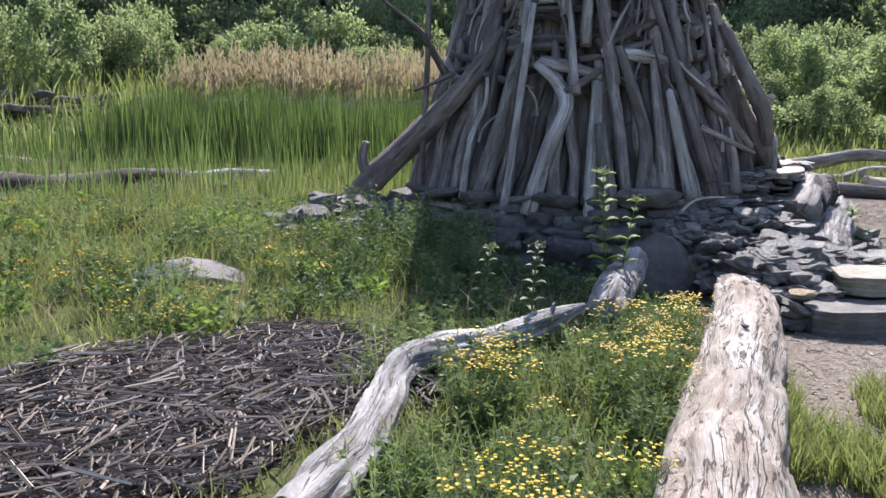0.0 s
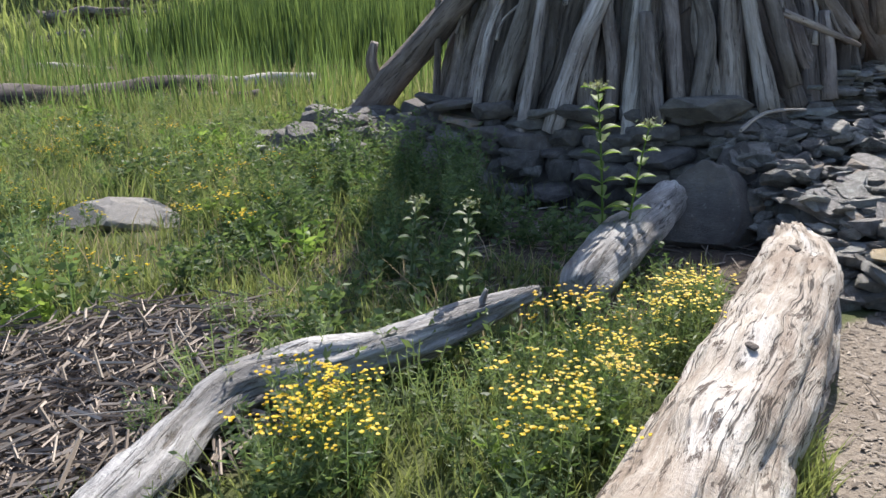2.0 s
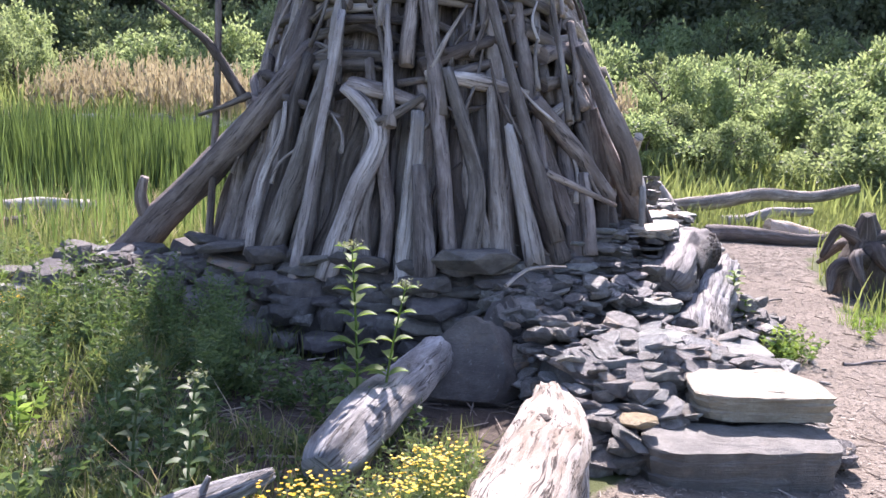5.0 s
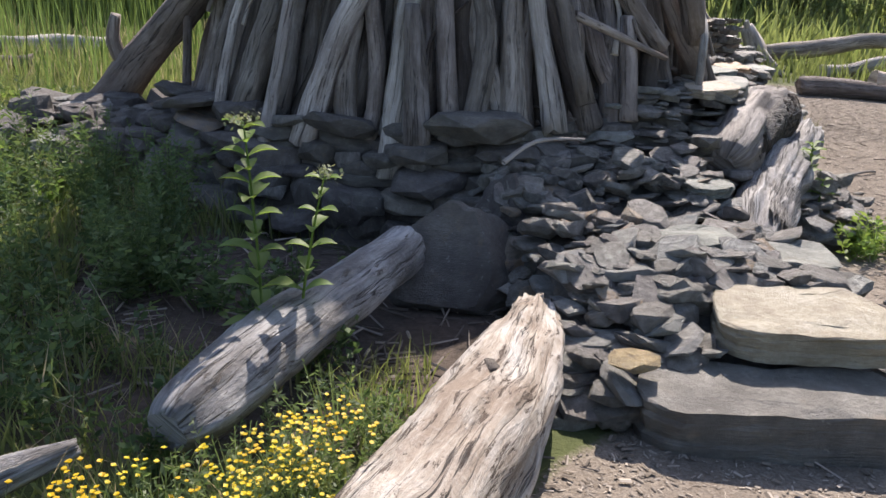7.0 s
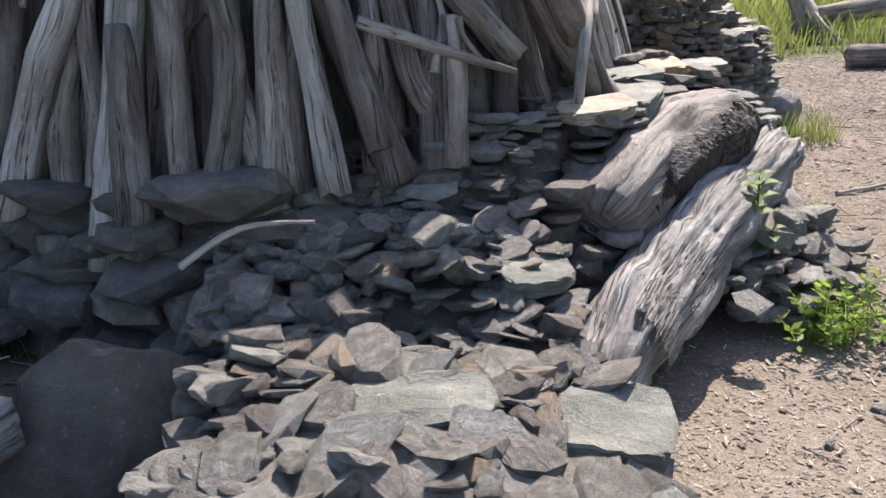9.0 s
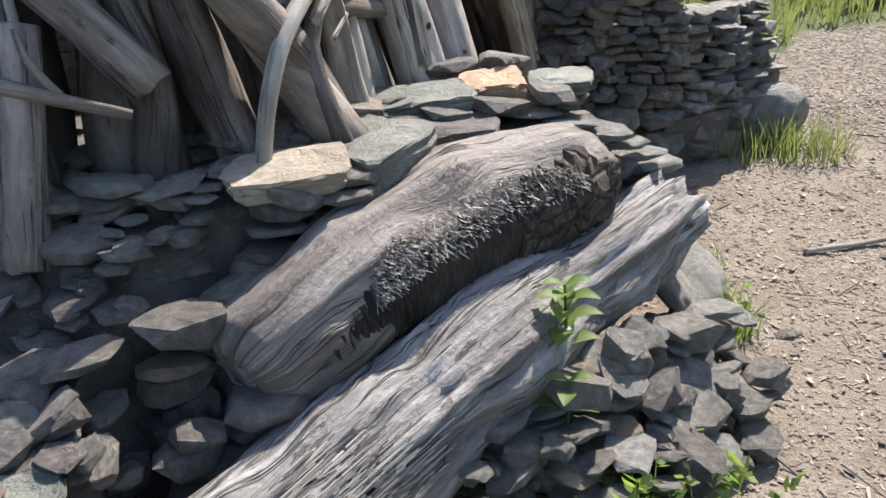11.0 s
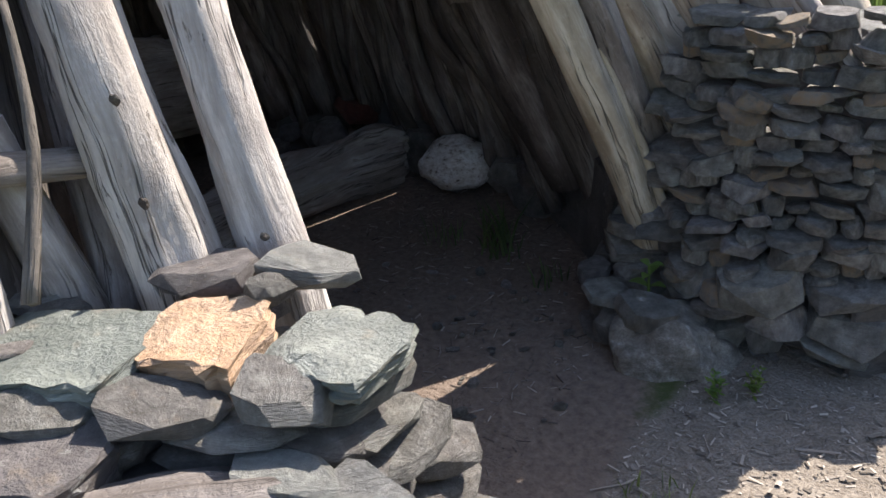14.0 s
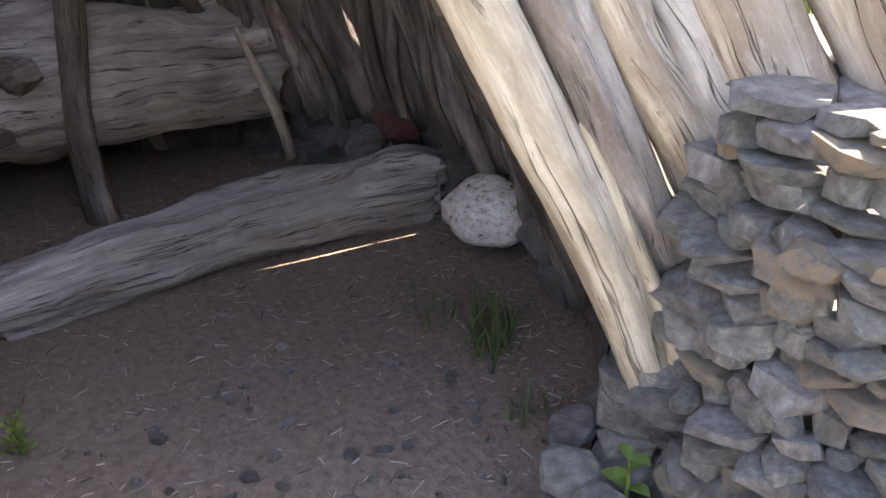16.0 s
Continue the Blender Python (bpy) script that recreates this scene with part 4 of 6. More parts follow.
def arc(a0, a1, r, n=14):
    return [(HX + math.cos(radians(a0 + (a1 - a0) * i / n)) * r, HY + math.sin(radians(a0 + (a1 - a0) * i / n)) * r) for i in range(n + 1)]


# footing under the front poles
q1 = random.Random(5)
footing = thing("stone_footing", "dark dry-stone footing of stacked slate under the hut's poles", "stone wall")
for zz, rr in ((0.0, 2.72), (0.16, 2.62), (0.32, 2.5)):
    course_wall(footing, arc(-146, -50, rr), zz - 0.16, zz + 0.10, 0.12, DARK + DARK + FLAT[:4], q1, 0.14, 0.5, 0.3, 0.09, 110)
bm = bmesh.new()
rings = []
for r, z in ((2.75, -0.3), (2.62, 0.0), (2.45, 0.36), (2.1, 0.42), (2.0, -0.4)):
    rings.append([bm.verts.new((x, y, z + 0.03 * noise.noise((x * 5, y * 5, z)))) for x, y in arc(-152, -18, r, 40)])
for a, b in zip(rings, rings[1:]):
    for i in range(40):
        bm.faces.new((a[i], a[i + 1], b[i + 1], b[i]))
# dark filling that puts shade into the gaps of the courses
part("core", bm, BOULDER, footing)
for a, z, s in ((-84, 0.5, 0.62), (-80, 0.36, 0.44), (-92, 0.34, 0.4), (-74, 0.3, 0.5)):
    p = on_cone(a, z, 0.2)
    stone(footing, HX + p.x, HY + p.y, z, s, a + 90, 4, DARK, 0.62)
boulder("boulder", (1.80, 6.2, -0.06), (0.85, 0.6, 0.75), "big dark angular boulder at the foot of the stones", BOULDER, 9.0, 30, 4, 0.3, True)
boulder("boulder", (2.05, 6.62, 0.12), (0.5, 0.4, 0.5), "dark boulder below the stone footing", BOULDER, 12.0, 60, 4, 0.3, True)

# heap at the hut's other flank
heap = thing("stone_heap", "low heap of slate, mixed dark and pale for shade and lit tops, beside the leaning log", "stone heap")
# dark stones carry the heap's shade, pale ones its sunlit tops
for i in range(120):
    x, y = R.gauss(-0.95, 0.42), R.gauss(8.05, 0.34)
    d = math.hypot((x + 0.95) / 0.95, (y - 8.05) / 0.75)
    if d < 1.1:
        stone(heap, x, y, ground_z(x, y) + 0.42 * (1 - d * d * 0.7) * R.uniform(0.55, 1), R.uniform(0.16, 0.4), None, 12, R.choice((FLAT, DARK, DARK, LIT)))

# ---- the two big logs by the path ----
upper = thing("crusted_log", "thick driftwood log with a charred flaking side, built into the stones", "log")
part("trunk", tube([(3.39, 7.43, 0.25), (3.41, 7.47, 0.265), (3.47, 7.6, 0.3), (3.62, 7.9, 0.37), (3.82, 8.25, 0.40), (4.0, 8.5, 0.40), (4.1, 8.66, 0.37), (4.14, 8.72, 0.355), (4.155, 8.745, 0.35)],
                   [0.08, 0.17, 0.2, 0.21, 0.22, 0.215, 0.185, 0.13, 0.04], 64, 0.15, 81, ridges=0.12, steps=10, torn=0.008), CRUST_LOG, upper)
part("knob", tube([(3.44, 7.6, 0.28), (3.50, 7.53, 0.36), (3.53, 7.5, 0.385)], [0.17, 0.13, 0.06], 18, 0.12, 82), CRUST_LOG, upper)
lower = tagged(part("worn_log", tube([(3.38, 6.58, -0.1), (3.41, 6.72, -0.04), (3.52, 7.0, 0.0), (3.76, 7.55, 0.05), (4.02, 8.1, 0.09), (4.28, 8.6, 0.14), (4.44, 8.9, 0.17)],
                                     [0.07, 0.14, 0.185, 0.205, 0.205, 0.19, 0.16], 72, 0.12, 83, ridges=0.2, steps=16, torn=0.02), WORN_LOG),
               "long silvery worn log with a torn splintered face by the path", "log")


def strip_on(points, r, a0, a1, n, seed, lift, big=1.0, along=False):
    """Flakes standing off a log's flank between two angles."""
    q = random.Random(seed)
    pts = [Vector(p) for p in points]
    out = []
    for i in range(n):
        t = q.random() * (len(pts) - 1)
        k = min(int(t), len(pts) - 2)
        c = pts[k].lerp(pts[k + 1], t - k)
        d = (pts[k + 1] - pts[k]).normalized()
        side = d.cross(Vector((0, 0, 1))).normalized()
        up = side.cross(d)
        end = math.sin(math.pi * t / (len(pts) - 1))
        a = radians(q.uniform(a0, a0 + (a1 - a0) * min(1.0, 0.35 + 1.3 * end)))
        nrm = side * math.cos(a) + up * math.sin(a)
        tan = -side * math.sin(a) + up * math.cos(a)
        w, h = q.lognormvariate(-6.2, 0.5) * big, min(0.04, q.lognormvariate(-4.5, 0.55)) * big
        b = c + nrm * (r + q.uniform(-0.004, 0.006))
        e = b + nrm * q.uniform(0.0, lift) - tan * h + d * q.uniform(-1, 1) * h
        s = d * w
        if along:
            e = b + nrm * q.uniform(0.0, lift) + d * h * 7
            s = tan * w
        out.append([b - s, b + s, e + s * 0.4, e - s * 0.7])
    return np.array([[list(v) for v in f] for f in out])


def band(points, radii, a0, a1, n, seed):
    """A crust hugging a log's flank."""
    bm = bmesh.new()
    uvl = bm.loops.layers.uv.new("UVMap")
    pts = [Vector(p) for p in points]
    rows, m = [], 8
    for i in range(n + 1):
        t = i / n * (len(pts) - 1)
        k = min(int(t), len(pts) - 2)
        c = pts[k].lerp(pts[k + 1], t - k)
        r = radii[k] + (radii[k + 1] - radii[k]) * (t - k)
        d = (pts[k + 1] - pts[k]).normalized()
        side = d.cross(Vector((0, 0, 1))).normalized()
        up = side.cross(d)
        row = []
        taper = 0.25 + 0.75 * min(1.0, 3.2 * math.sin(math.pi * i / n)) * (0.75 + 0.5 * noise.noise((i * 0.22, seed, 0)))
        lo, hi = a0 * 0.9 + (a0 * 0.1) * taper, (a0 + a1) / 2 + (a1 - a0) / 2 * taper
        for j in range(m + 1):
            jag = 9 * noise.noise((i * 0.9, seed, j // 8)) * (j in (0, m))
            a = radians(lo + (hi - lo) * j / m + jag)
            rr = r + (0.012 if 0 < j < m else -0.02) + 0.014 * noise.noise((i * 1.1, j * 1.1, seed))
            if i in (0, n):
                rr = r - 0.02
            row.append(bm.verts.new(c + (side * math.cos(a) + up * math.sin(a)) * rr))
        rows.append(row)
    for i in range(n):
        for j in range(m):
            f = bm.faces.new((rows[i][j], rows[i + 1][j], rows[i + 1][j + 1], rows[i][j + 1]))
            for lp, (u, v) in zip(f.loops, ((i, j), (i + 1, j), (i + 1, j + 1), (i, j + 1))):
                lp[uvl].uv = (u * 0.035, v * 0.03)
    return bm


CRUST = [(3.45, 7.58, 0.30), (3.53, 7.74, 0.335), (3.62, 7.9, 0.37), (3.82, 8.25, 0.40), (4.0, 8.5, 0.40)]
part("char_crust", band(CRUST, [0.195, 0.205, 0.214, 0.222, 0.216], -42, 40, 90, 2.0), CHAR, upper, "charred flaking crust")
part("bark", band([(3.82, 8.25, 0.40), (3.93, 8.4, 0.40), (4.0, 8.5, 0.40), (4.1, 8.66, 0.37), (4.135, 8.715, 0.355)], [0.226, 0.224, 0.221, 0.194, 0.144], -58, 62, 40, 5.0), BARK, upper, "dark plated bark")
tagged(piece("bark_flake_layer", quads_mesh("bark_flake_layer", strip_on(CRUST[1:], 0.226, 16, 48, 2400, 3, 0.026, 0.95), FLAKE), None, upper, "pale curling flakes"), kind="stuff")
tagged(piece("splintered_face", quads_mesh("splintered_face", strip_on([(3.44, 6.75, -0.02), (3.52, 7.0, 0.0), (3.72, 7.45, 0.045)], 0.185, -5, 80, 900, 4, 0.014, 1.0, True), FLAKE), None, lower, "pale torn splinters"), kind="stuff")

# stones stacked on and round the logs
q2 = random.Random(9)
stack = thing("stone_stack", "stacked flat slates topping the big log beside the doorway", "stone wall")
course_wall(stack, [(3.2, 7.3), (3.3, 7.45), (3.36, 7.6)], 0.0, 0.4, 0.06, FLAT, q2, 0.14, 0.28, 0.1, 0.03, 60)
course_wall(stack, [(3.05, 7.75), (3.4, 8.35), (3.66, 8.75)], 0.2, 0.56, 0.06, FLAT, q2, 0.14, 0.3, 0.0, 0.03, 90)
course_wall(stack, [(3.62, 8.42), (3.84, 8.68), (3.94, 8.9), (3.76, 9.06), (3.58, 9.12)], -0.3, 0.6, 0.06, FLAT, q2, 0.14, 0.28, 0.12, 0.03, 190)
course_wall(stack, [(4.02, 8.66), (4.2, 8.86), (4.22, 9.08)], -0.3, 0.36, 0.055, FLAT, q2, 0.14, 0.24, 0.25, 0.02, 90)
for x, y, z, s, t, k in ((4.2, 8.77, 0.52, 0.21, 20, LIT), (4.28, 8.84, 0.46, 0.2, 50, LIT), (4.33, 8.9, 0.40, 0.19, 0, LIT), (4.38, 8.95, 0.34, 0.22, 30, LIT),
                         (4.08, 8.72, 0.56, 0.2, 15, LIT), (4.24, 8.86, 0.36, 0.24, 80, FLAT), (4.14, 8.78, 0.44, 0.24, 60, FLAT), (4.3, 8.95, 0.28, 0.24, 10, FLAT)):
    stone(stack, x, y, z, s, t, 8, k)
course_wall(stack, [(3.26, 7.16), (3.40, 7.30), (3.50, 7.42)], 0.0, 0.22, 0.06, FLAT, q2, 0.14, 0.26, 0.1, 0.03, 40)
slab("capstone", 3.2, 3.56, 7.74, 7.98, 0.685, 0.06, SLATE_CREAM, "tan-topped capstone on the stacked slates", 21, 28, "stone", (3, -4))
slab("capstone", 3.36, 3.70, 7.96, 8.32, 0.68, 0.13, GREEN_SLATE, "greenish flat capstone on the stacked slates", 22, -18, "stone", (4, -3))
slab("capstone", 3.5, 3.88, 8.34, 8.54, 0.64, 0.09, BOULDER, "thick dark layered stone on the log", 23, 25, "stone", (2, 3))
slab("capstone", 3.36, 3.76, 8.5, 8.76, 0.685, 0.09, GREEN_SLATE, "broad flat greenish slab on the stack", 26, 25, "stone", (4, -3))
slab("capstone", 3.66, 3.90, 8.69, 8.90, 0.705, 0.10, SLATE_RUST, "orange stone block on top of the stack", 24, 22, "stone", (5, -3))
slab("capstone", 3.90, 4.14, 8.82, 9.04, 0.69, 0.05, GREEN_SLATE, "pale flat slab on top of the stack", 25, 8, "stone", (3, 2))
course_wall(stack, [(3.55, 8.48), (3.82, 8.64), (4.02, 8.82), (4.06, 8.98)], 0.42, 0.66, 0.05, FLAT, q2, 0.14, 0.26, 0.0, 0.02, 60)
course_wall(stack, [(3.25, 7.7), (3.5, 7.86), (3.62, 8.12)], 0.38, 0.62, 0.055, FLAT, q2, 0.14, 0.26, 0.0, 0.02, 40)
tagged(stone(None, 3.77, 9.08, 0.70, 0.23, 40, 14, LIT[2:3], 1.3), "tilted angular stone crowning the stack", "stone")
tagged(stone(None, 3.58, 8.95, 0.70, 0.26, 15, 4, DARK, 0.5), "flat dark stone on the stack", "stone")
tagged(stone(None, 3.80, 8.95, 0.72, 0.1, 60, 4, CHUNK), "small round stone between two slabs", "stone")
body = boulder("rubble_core", (3.56, 8.98, 0.0), (0.5, 0.6, 1.0), "packed rubble inside the stone stack", BOULDER, 3.0, 20)

# heap with the young plant
heap2 = thing("stone_heap", "loose heap of broken slate against the worn log by the path", "stone heap")
for i in range(260):
    t = R.random()
    x, y = 4.02 + 0.58 * t + R.gauss(0, 0.15), 7.72 + 0.78 * t + R.gauss(0, 0.2)
    d = abs(dist_line(x, y, (3.95, 7.55), (4.68, 8.62)))
    g = ground_z(x, y)
    h = max(0.0, 0.46 - d * 0.9) * (1 - abs(t - 0.45) * 0.6)
    stone(heap2, x, y, g + h * R.uniform(0.3, 1.0), R.uniform(0.1, 0.25), None, 24, R.choice((FLAT, THIN, BLOCK, LIT)))
for x, y, z, tx, ty, size in ((4.54, 9.0, -0.15, 24, 30, (0.42, 0.4, 0.14)), (4.49, 8.8, -0.12, 10, 46, (0.4, 0.26, 0.12))):
    ob = boulder("leaning_slab", (x, y, z), size, "smooth flat tan stone leaning against the log's end", SMOOTH_STONE, 31.0 + x, 20, 4, 0.12)
    ob.matrix_basis = pose(x, y, z, tx, ty, 20) @ Matrix.Diagonal((*size, 1))

# wall on the far side of the doorway
q3 = random.Random(12)
doorwall = thing("dry_stone_wall", "dry-stone wall of thin grey slates flanking the doorway", "stone wall")
W_LINE = [(3.70, 10.82), (4.05, 10.78), (4.45, 10.93), (4.8, 11.25), (5.0, 11.65)]
course_wall(doorwall, W_LINE[:3], -0.12, 0.86, 0.055, WALLSTONE, q3, 0.06, 0.19, 0.05, 0.03, 300)
course_wall(doorwall, W_LINE[2:], -0.12, 0.5, 0.055, WALLSTONE, q3, 0.09, 0.28, 0.16, 0.035, 170)
course_wall(doorwall, W_LINE, -0.42, -0.12, 0.1, WALLSTONE, q3, 0.14, 0.3, 0.05, 0.03, 60)
course_wall(doorwall, [(3.55, 11.5), (3.60, 11.2), (3.70, 10.90)], -0.42, 0.7, 0.07, WALLSTONE, q3, 0.14, 0.28, 0.05, 0.03, 90)
course_wall(doorwall, [(3.28, 11.35), (3.38, 11.05), (3.58, 10.86)], -0.44, 0.12, 0.08, DARK + WALLSTONE, q3, 0.16, 0.3, 0.1, 0.03, 60)
course_wall(doorwall, [(3.36, 10.85), (3.5, 10.68), (3.75, 10.6)], -0.44, -0.2, 0.09, FLAT + CHUNK, q3, 0.16, 0.28, 0.1, 0.03, 30)
bm = bmesh.new()
lo, hi = [], []
back = []
for x, y in W_LINE:
    d = Vector((-0.35, 0.94, 0))
    lo.append(bm.verts.new((x + d.x * 0.08, y + d.y * 0.08, -0.5)))
    hi.append(bm.verts.new((x + d.x * 0.24, y + d.y * 0.24, 0.74 if x < 4.3 else 0.6 if x < 4.6 else 0.4)))
    back.append(bm.verts.new((x + d.x * 0.9, y + d.y * 0.9, 0.6 if x < 4.6 else 0.3)))
for i in range(len(lo) - 1):
    bm.faces.new((lo[i], lo[i + 1], hi[i + 1], hi[i]))
    bm.faces.new((hi[i], hi[i + 1], back[i + 1], back[i]))
# backing in dark stone colour, so the wall's joints look shaded
part("core", bm, BOULDER, doorwall)
# loose top stones, partly in the pale slate to brighten the wall's sunlit rim
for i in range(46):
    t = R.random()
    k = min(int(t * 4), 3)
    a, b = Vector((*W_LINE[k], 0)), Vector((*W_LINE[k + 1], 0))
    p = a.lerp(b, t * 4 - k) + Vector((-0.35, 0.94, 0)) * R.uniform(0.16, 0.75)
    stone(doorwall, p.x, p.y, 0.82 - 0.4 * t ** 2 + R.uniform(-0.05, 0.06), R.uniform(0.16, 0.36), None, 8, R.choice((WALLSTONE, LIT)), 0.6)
for x, y, z, s, kn in ((4.05, 10.75, 0.62, 0.13, CHUNK), (4.16, 10.78, 0.44, 0.10, PALE), (4.2, 10.8, 0.64, 0.16, PALE)):
    stone(doorwall, x, y, z, s, 40, 20, kn)
boulder("granite_boulder", (3.82, 10.64, -0.34), (0.46, 0.34, 0.36), "rounded lichen-spotted boulder at the wall's foot", GRANITE, 6.0, 10, 4, 0.45)
boulder("doorway_rock", (3.40, 11.08, -0.22), (0.28, 0.4, 0.5), "rough dark rock beside the doorway leg", BOULDER, 21.0, 40, 4, 0.4, True)
slab("leaning_slab", 4.32, 4.86, 10.98, 11.06, -0.06, 0.36, BOULDER, "large smooth grey slab set in the wall's foot", 33, 40, "stone")
boulder("white_rock", (5.05, 11.5, -0.2), (0.5, 0.3, 0.4), "pale sunlit rock at the end of the wall", SLATE_PALE, 8.0, 30)
for i, (x, y, a) in enumerate(((3.85, 11.1, 58), (4.03, 11.25, 52), (4.15, 11.4, 48), (3.7, 11.1, 62))):
    p0 = Vector((x, y, 0.66))
    p1 = p0 + Vector((-0.62, -0.62, 1.4)) * R.uniform(0.8, 1.1)
    tagged(part("leaning_pole", tube(between(p0, p1, 4, 0.03, 90 + i), [0.1, 0.1, 0.095, 0.09, 0.08], 12, 0.12, 90 + i, ridges=0.1), R.choice((GOLD_WOOD, PALE_WOOD))),
           "pale thick driftwood pole footed on the wall, leaning on the hut", "pole", "poles on the wall")
tagged(part("thin_pole", tube([(4.32, 10.95, 0.66), (4.0, 10.98, 1.05), (3.7, 11.0, 1.5)], [0.03, 0.03, 0.025], 8, 0.1, 97), GREY_WOOD),
       "thin grey pole footed on the wall's top stones", "pole")

# ---- logs in the foreground ----
tagged(part("fallen_log", tube([(0.54, 1.0, 0.11), (0.82, 1.75, 0.11), (1.06, 2.4, 0.12), (1.27, 2.98, 0.12), (1.49, 3.5, 0.12), (1.72, 4.1, 0.11), (1.92, 4.65, 0.09), (2.05, 5.2, 0.05), (2.12, 5.56, 0.04)],
                               [0.21, 0.215, 0.215, 0.21, 0.21, 0.205, 0.185, 0.145, 0.085], 64, 0.1, 101, ridges=0.1, steps=16, torn=0.014), BARE_LOG),
       "bleached barkless fallen log with brown flaking patches", "log")
for i, (x, y, z, s) in enumerate(((1.20, 2.99, 0.325, 0.05), (1.44, 3.49, 0.33, 0.05), (1.84, 4.63, 0.28, 0.07), (1.36, 3.18, 0.26, 0.045))):
    b2 = bmesh.new()
    bmesh.ops.create_icosphere(b2, subdivisions=2, radius=0.5)
    for v in b2.verts:
        v.co *= 1 + 0.3 * noise.noise(v.co * 4 + Vector((i, 0, 0)))
    ob = part("knot", b2, DARK_WOOD, bpy.data.objects["fallen_log"], "dark knot")
    ob.matrix_basis = pose(x + 0.05, y, z - 0.012, 0, 0, 20) @ Matrix.Diagonal((s * 0.7, s * 1.1, s * 0.35, 1))
bent = thing("bent_log", "bent silvery driftwood log among the flowers", "log")
part("trunk", tube([(-0.6, 1.5, 0.04), (-0.42, 2.0, 0.06), (-0.30, 2.45, 0.08), (-0.23, 2.9, 0.10), (-0.21, 3.16, 0.13), (-0.14, 3.36, 0.14), (0.06, 3.55, 0.14), (0.34, 3.72, 0.16), (0.60, 3.93, 0.2), (0.82, 4.12, 0.24)],
                   [0.125, 0.12, 0.11, 0.085, 0.068, 0.085, 0.09, 0.085, 0.055, 0.018], 40, 0.24, 103, ridges=0.28, steps=8, torn=0.012), WORN_LOG, bent)
part("stub", tube([(0.60, 3.93, 0.22), (0.63, 3.96, 0.30)], [0.022, 0.008], 7, 0.2, 104), WORN_LOG, bent)
tagged(part("shaded_log", tube([(0.96, 4.36, 0.14), (1.01, 4.48, 0.155), (1.15, 4.9, 0.16), (1.36, 5.5, 0.14), (1.52, 6.0, 0.12)],
                               [0.07, 0.115, 0.125, 0.125, 0.115], 36, 0.1, 105, ridges=0.06, steps=14, torn=0.008), WORN_LOG),
       "grey driftwood log running to the foot of the stones", "log")
boulder("pale_rock", (-1.9, 5.75, 0.03), (0.86, 0.55, 0.26), "broad pale weathered rock in the meadow", SMOOTH_STONE, 15.0, 10, 4, 0.3, True)

# ---- distant logs ----


def far_log(a, b, r, material, label, seed, name="driftwood_log"):
    tagged(part(name, tube(between(a, b, 4, r * 0.7, seed), [r, r * 0.98, r * 0.9, r * 0.8, r * 0.65], 10, 0.15, seed, ridges=0.1), material), label, "log")


def gz(x, y, up=0.0):
    return (x, y, ground_z(x, y) + up)


far_log(gz(-2.75, 13.1, 0.12), gz(-5.6, 12.9, 0.12), 0.13, PALE_WOOD, "pale log half sunk in the marsh grass", 111)
far_log(gz(-6.6, 10.0, 0.16), gz(-4.0, 12.6, 0.16), 0.19, DARK_WOOD, "dark rotting log in the grass", 112)
far_log(gz(-3.2, 11.9, 0.1), gz(-4.6, 11.7, 0.1), 0.1, GREY_WOOD, "grey log in the grass", 113)
far_log(gz(-6.2, 15.6, 0.1), gz(-9.2, 15.2, 0.1), 0.12, PALE_WOOD, "pale log in the marsh grass", 114)
far_log(gz(-6.8, 17.5, 0.12), gz(-8.4, 17.3, 0.12), 0.12, PALE_WOOD, "pale log in the marsh grass", 115)
for i in range(13):
    x, y = R.uniform(-14, -8.2), R.uniform(20.5, 24)
    a = R.uniform(-0.5, 0.5)
    ln = R.uniform(1.2, 3.4)
    far_log(gz(x, y, 0.15), (x + ln * math.cos(a), y + ln * math.sin(a), ground_z(x, y) + R.uniform(0.1, 0.6)), R.uniform(0.07, 0.16),
            R.choice((GREY_WOOD, PALE_WOOD, DARK_WOOD)), "stranded driftwood log in a jam at the marsh edge", 120 + i)
for i in range(9):
    x = -7.0 + i * 0.95
    far_log(gz(x, 24.3 + R.uniform(-0.4, 0.4), 0.12), gz(x + R.uniform(1, 2.2), 24.3 + R.uniform(-0.4, 0.4), 0.15), R.uniform(0.07, 0.13),
            R.choice((GREY_WOOD, PALE_WOOD)), "stranded log along the far marsh edge", 140 + i)
far_log(gz(6.9, 17.4, 0.25), (10.9, 17.6, ground_z(10.9, 17.6) + 0.75), 0.15, GREY_WOOD, "long grey fallen trunk with a raised end", 160)
far_log(gz(7.6, 16.4, 0.1), gz(9.6, 16.9, 0.3), 0.12, PALE_WOOD, "pale log among the weeds", 161)
far_log(gz(6.6, 14.6, 0.12), gz(8.7, 14.4, 0.12), 0.14, GREY_WOOD, "grey log at the path's edge", 162)
far_log(gz(8.0, 15.4, 0.15), gz(9.2, 14.9, 0.15), 0.17, GOLD_WOOD, "short thick log beside the path", 163)
far_log(gz(9.2, 13.6, 0.1), gz(11.0, 13.4, 0.1), 0.12, DARK_WOOD, "dark log in the grass", 164)
stump = thing("root_stump", "bleached upturned root stump in the grass", "stump")
part("trunk", tube([gz(6.75, 17.0, 0.0), gz(6.65, 16.9, 0.35), gz(6.45, 16.9, 0.75)], [0.2, 0.17, 0.1], 10, 0.3, 171), PALE_WOOD, stump)
